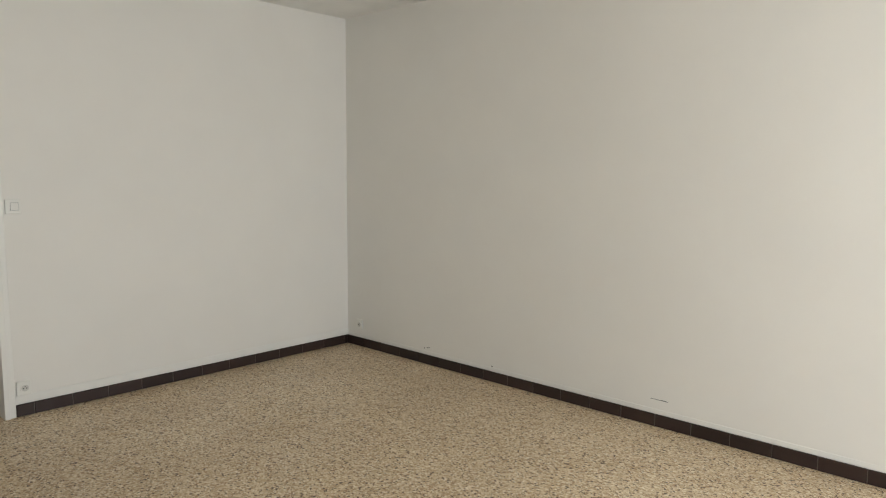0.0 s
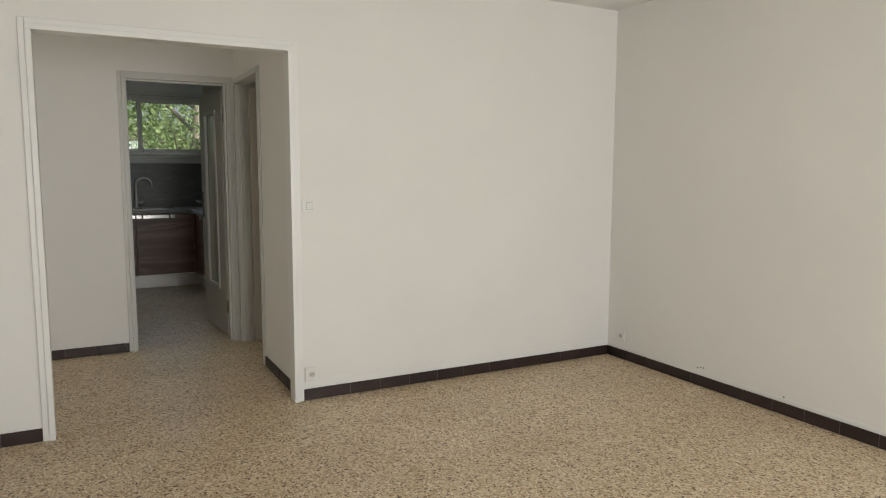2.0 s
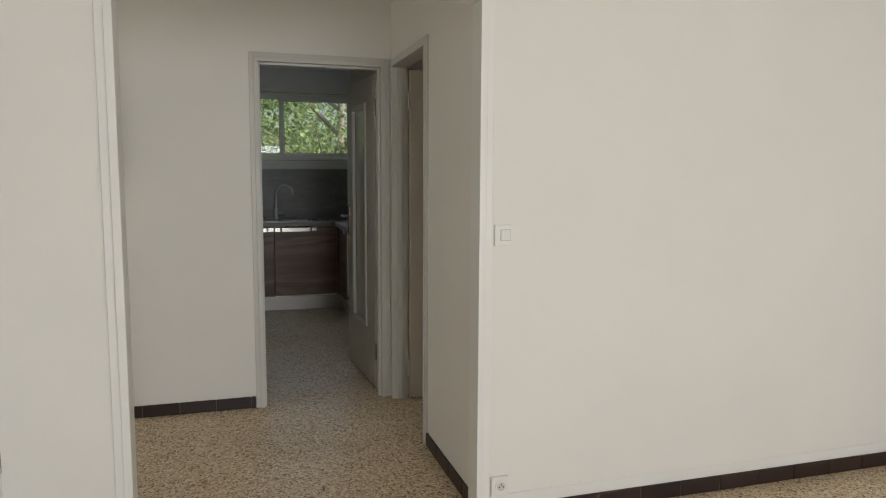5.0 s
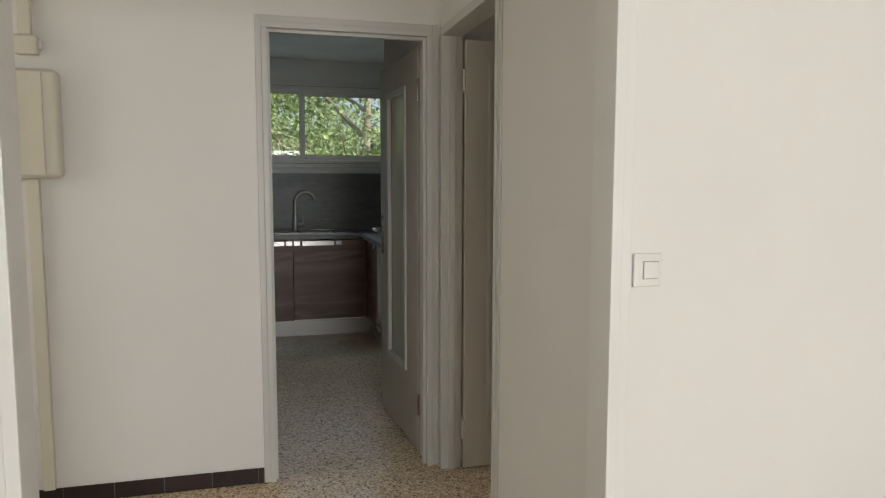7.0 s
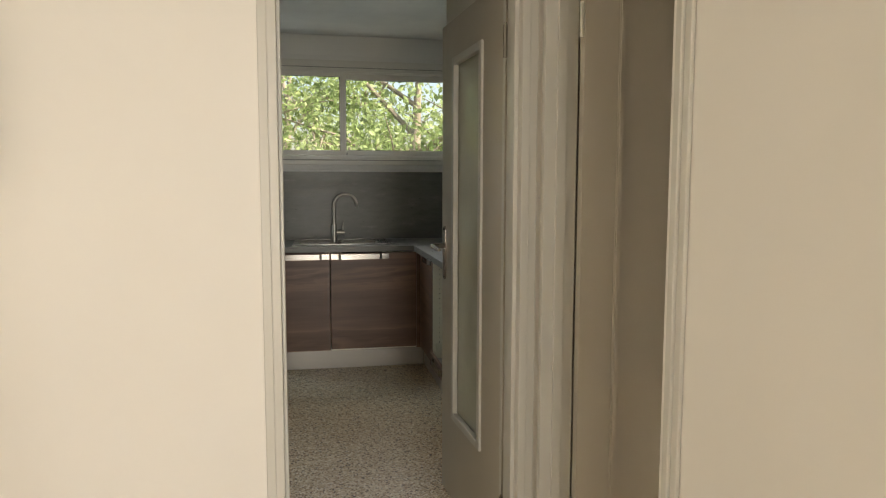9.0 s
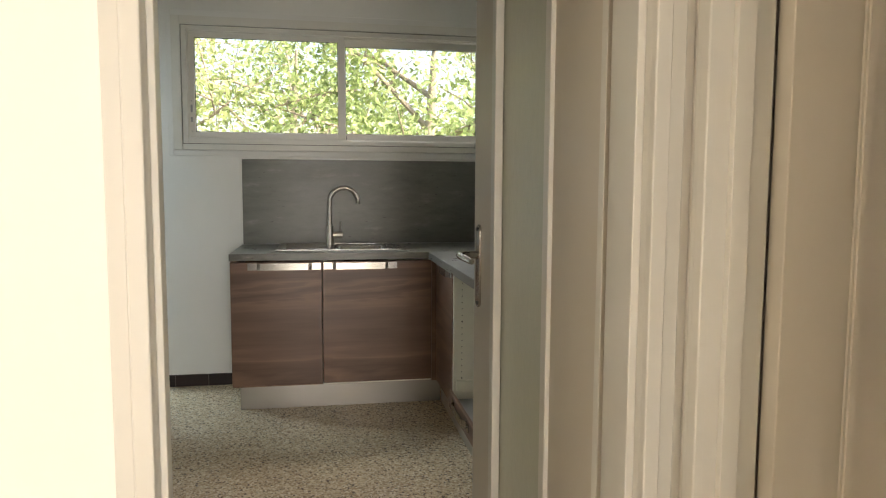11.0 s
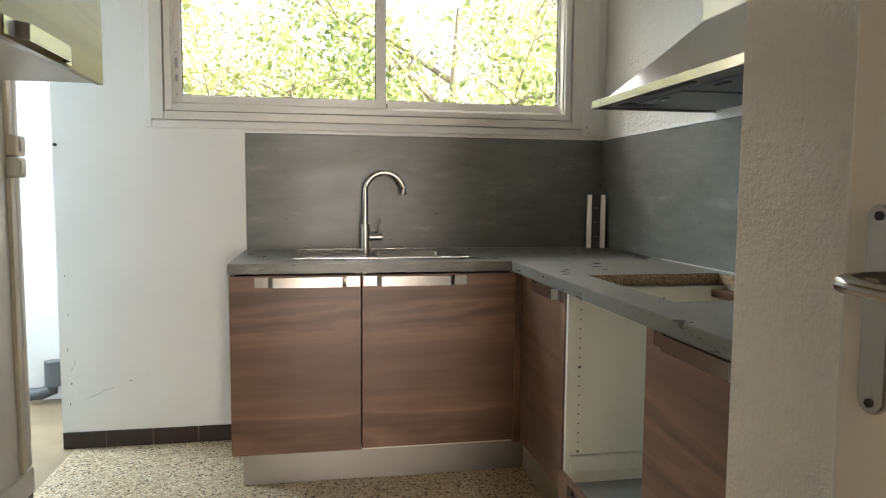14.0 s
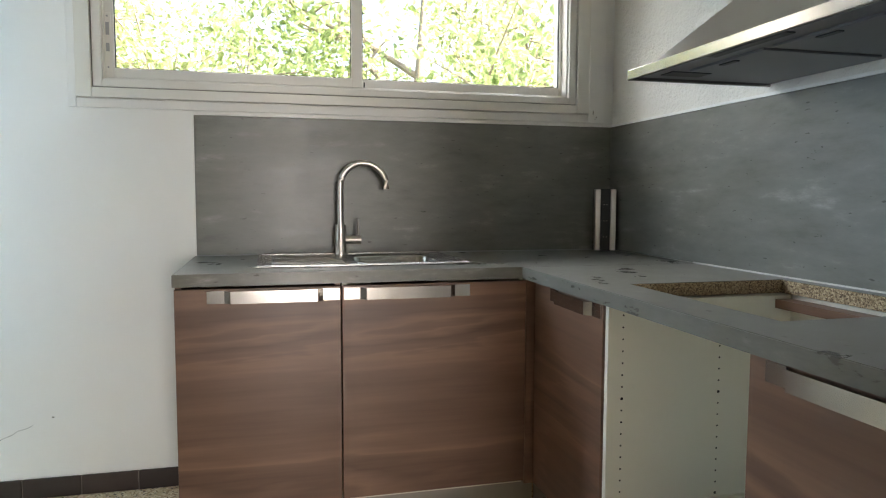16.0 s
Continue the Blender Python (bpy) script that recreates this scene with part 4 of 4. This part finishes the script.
bm.faces.new(hv)
for i in range(4):
    bm.faces.new((lv[i], lv[(i + 1) % 4], hv[(i + 1) % 4], hv[i]))
bmesh.ops.recalc_face_normals(bm, faces=bm.faces[:])
part("top_plate", boxes((HA + 0.012, HB - 0.012, HF + 0.012, Y_KR, 1.484, 1.491)), STEEL_X, hd)
part("canopy", bm, STEEL_X, hd)
part("chimney", boxes((-7.88, -7.66, 1.58, Y_KR, 1.696, 2.483), bevel=0.002), STEEL_X, hd)
un = part("underside", boxes((HA + 0.012, HB - 0.012, HF + 0.012, Y_KR, 1.474, 1.482)), FILTER, hd, "dark grey underside plate")
for x0, x1 in ((-8.07, -7.785), (-7.755, -7.47)):
    f = part("grease_filter", boxes((x0, x1, 1.47, 1.80, 1.468, 1.475), bevel=0.002), FILTER, un)
    part("filter_latch", boxes((x0 + 0.11, x0 + 0.17, 1.482, 1.497, 1.465, 1.469), bevel=0.001), DARK, f)
part("lamp_strip", boxes((-8.16, -8.10, 1.44, 1.56, 1.4715, 1.475), bevel=0.001), DARK, un)
part("control_panel", boxes((-7.9, -7.64, 1.405, 1.43, 1.4705, 1.4745), bevel=0.001), DARK, un)

# ---------- wall cabinet ----------
YW = -0.211
wc = thing("wall_cabinet", (-7.72, -0.4, 1.499), "wood-look wall cabinet, green reflection painted on its flip-up doors", "cabinet")
part("body", boxes((-8.215, -8.198, Y_KL, YW - 0.021, 1.499, 2.31), (-7.242, -7.225, Y_KL, YW - 0.021, 1.499, 2.31), (-8.198, -7.242, Y_KL, YW - 0.021, 1.499, 1.517), (-8.198, -7.242, Y_KL, YW - 0.021, 2.292, 2.31)), MELAMINE, wc)
part("end_panel", boxes((-7.224, -7.208, Y_KL, YW, 1.494, 2.315), bevel=0.001), WOOD_X, wc, "brown end panel")
for z0, z1 in ((1.494, 1.900), (1.904, 2.312)):
    d = part("door", boxes((-8.217, -7.228, YW - 0.019, YW, z0, z1), bevel=0.0015), SHEEN_WOOD, wc)
    t, lift = 0.003, 0.024
    u0, u1 = -7.93, -7.53
    prof = [(u0, 0.001), (u0 + 0.052, 0.001), (u0 + 0.072, lift), (u1 - 0.072, lift), (u1 - 0.052, 0.001), (u1, 0.001)]
    bm = prism(bmesh.new(), [(u, YW + dd) for u, dd in prof + [(u, dd + t) for u, dd in prof[::-1]]], 2, z0 + 0.006, z0 + 0.044)
    part("handle", bm, HANDLE_STEEL, d, "wide bent steel handle")

# ---------- side room pipe ----------
pp = thing("drain_pipe", (-9.93, -1.06, 0.0), "grey plastic drain pipe with elbow near the floor", "pipe")
part("riser", cylinder(bmesh.new(), (-9.93, -0.995, 0.10), (-9.93, -0.995, 0.235), 0.045, n=20), PIPE, pp, "", True)
part("elbow", tube(bmesh.new(), [(-9.93, -0.995, 0.12), (-9.93, -1.005, 0.075), (-9.93, -1.06, 0.055), (-9.93, -1.12, 0.052)], 0.034, 16), PIPE, pp, "", True)
part("stub_pipe", cylinder(bmesh.new(), (-9.93, -1.11, 0.052), (-9.93, -1.22, 0.052), 0.022, n=16), WHITE, pp, "", True)

# ---------- marks on the walls ----------
origin = HOME
solid("scuff_mark", boxes((-1.53, -1.43, Y_RIGHT - 0.0006, Y_RIGHT, 0.1455, 0.1485), (-1.47, -1.44, Y_RIGHT - 0.0006, Y_RIGHT, 0.148, 0.150)), PIPE, "dark scuff mark low on the wall", "mark")
for x, z in ((-3.22, 0.118), (-3.20, 0.121), (-2.63, 0.10), (-3.245, 0.112)):
    solid("wall_hole", cylinder(bmesh.new(), (x, Y_RIGHT - 0.0006, z), (x, Y_RIGHT, z), 0.005, n=8), DARK, "small old screw hole in the wall", "hole", "screw holes")
origin = KITCHEN
solid("wall_hook", cylinder(bmesh.new(), (X_WIN, -0.69, 1.368), (X_WIN + 0.012, -0.69, 1.368), 0.007, n=10), DARK, "small dark plug in the wall", "plug")
for pts in ([(-0.55, 0.245), (-0.53, 0.262), (-0.50, 0.267), (-0.475, 0.281)], [(-0.60, 0.225), (-0.57, 0.24), (-0.545, 0.248)], [(-0.66, 0.36), (-0.645, 0.385), (-0.64, 0.41)]):
    bm = tube(bmesh.new(), [(X_WIN + 0.0003, y, z) for y, z in pts], 0.0007, 6)
    solid("plaster_crack", bm, GROUT, "thin crack in the white plaster", "crack", "plaster cracks")

for y, z, w, h in ((-0.668, 0.205, 0.004, 0.018), (-0.660, 0.300, 0.006, 0.010), (-0.672, 0.455, 0.003, 0.022), (-0.665, 0.615, 0.003, 0.016), (-0.672, 0.790, 0.003, 0.012), (-0.41, 0.305, 0.010, 0.005),
                   (1.742, 1.497, 0.004, 0.020), (1.757, 1.478, 0.007, 0.005), (1.752, 1.470, 0.004, 0.004)):
    bm = prism(bmesh.new(), [(y - w / 2, z - h / 3), (y + w / 3, z - h / 2), (y + w / 2, z + h / 4), (y - w / 4, z + h / 2)], 0, X_WIN + (0.0121 if y > 0 else 0.0001), X_WIN + (0.0127 if y > 0 else 0.0007))
    solid("paint_chip", bm, GROUT, "small grey chip in the white paint", "chip", "paint chips")

origin = HOME
for z0, z1 in ((0.42, 0.66), (0.70, 0.98), (1.05, 1.22), (1.27, 1.70), (1.74, 2.05), (2.10, 2.46)):
    bm = tube(bmesh.new(), [(X_LIV + 0.0008, Y_LEFT + 0.0012 + 0.001 * math.sin(9 * (z0 + (z1 - z0) * k / 5)), z0 + (z1 - z0) * k / 5) for k in range(6)], 0.0011, 6)
    solid("plaster_crack", bm, HOLE, "fine crack down the room corner", "crack", "plaster cracks")
# ---------- outside ----------
origin = HOME
structure("ground", boxes((-400, 400, -400, 400, -3.4, -3.05)), GRASS, "dry grass ground outside", "ground")


def tree(x, y, height, spread, seed, leaves, material, label):
    rng = np.random.default_rng(seed)
    base = Vector((x, y, -3.06))
    t = thing("tree", tuple(base), label, "tree", "trees outside")
    fork = -3.06 + height * 0.36
    bm = tube(bmesh.new(), [base, base + Vector((0.05, 0.03, height * 0.15)), (x + 0.1, y - 0.05, fork), (x + 0.15, y, fork + height * 0.25), (x + 0.1, y + 0.1, fork + height * 0.45)],
              [0.22, 0.17, 0.14, 0.09, 0.03], 12)
    tips = []
    for k in range(13):
        a = k * 2.4 + rng.uniform(-0.3, 0.3)
        z0 = fork + height * 0.35 * rng.random()
        r = spread * rng.uniform(0.55, 1.0)
        rise = height * rng.uniform(-0.04, 0.26)
        p0 = Vector((x + 0.1, y, z0))
        p2 = p0 + Vector((r * math.cos(a), r * math.sin(a), rise))
        p1 = (p0 + p2) / 2 + Vector((0, 0, 0.25))
        tube(bm, [p0, p1, p2], [0.045, 0.028, 0.008], 8)
        for s in np.linspace(0.3, 1.0, 9):
            q = p0.lerp(p2, s) + Vector((0, 0, 0.5 * s * (1 - s)))
            tips.append(q)
            for _ in range(2):
                e = q + Vector(rng.normal(0, 0.55, 3).tolist())
                tips.append(e)
                if rng.random() < 0.6:
                    tube(bm, [q, (q + e) / 2 + Vector((0, 0, 0.06)), e], [0.018, 0.012, 0.005], 5)
    part("trunk", bm, BARK, t, "", True)
    tips = np.array([tuple(p) for p in tips])
    c = tips[rng.integers(0, len(tips), leaves)] + rng.normal(0, 0.24, (leaves, 3))
    n = rng.normal(0, 1, (leaves, 3)) + np.array([0, 0, 0.7])
    n /= np.linalg.norm(n, axis=1)[:, None]
    u = np.cross(n, rng.normal(0, 1, (leaves, 3)))
    u /= np.linalg.norm(u, axis=1)[:, None]
    v = np.cross(n, u)
    s = rng.uniform(0.030, 0.066, leaves)[:, None]
    prof = [(-1.0, 0.0, 0.0), (-0.35, 0.62, 0.16), (0.25, 0.5, 0.16), (1.0, 0.0, -0.12), (0.25, -0.5, 0.16), (-0.35, -0.62, 0.16)]
    verts = np.stack([c + s * (a * u + b * v + d * n) for a, b, d in prof], 1).reshape(-1, 3) - np.array(base)
    i = np.arange(leaves)[:, None] * 6
    faces = np.concatenate([i + np.array([[0, 1, 2, 3]]), i + np.array([[0, 3, 4, 5]])]).tolist()
    me = bpy.data.meshes.new("crown")
    me.from_pydata(verts.tolist(), [], faces)
    me.materials.append(material)
    ob = new("crown", me)
    ob.parent = t
    return t


tree(-15.5, -2.6, 8.6, 3.0, 1, 13000, LEAF_B, "leafy sunlit tree close to the window")
tree(-15.2, 2.2, 8.2, 2.8, 2, 13000, LEAF_A, "leafy green tree close to the window")
tree(-19.5, 5.5, 9.2, 3.3, 3, 12000, LEAF_B, "leafy sunlit tree behind the house")
tree(-20.5, 0.0, 9.0, 3.3, 4, 12000, LEAF_A, "leafy green tree behind the house")
tree(-19.5, -6.0, 9.0, 3.3, 5, 12000, LEAF_B, "leafy sunlit tree behind the house")
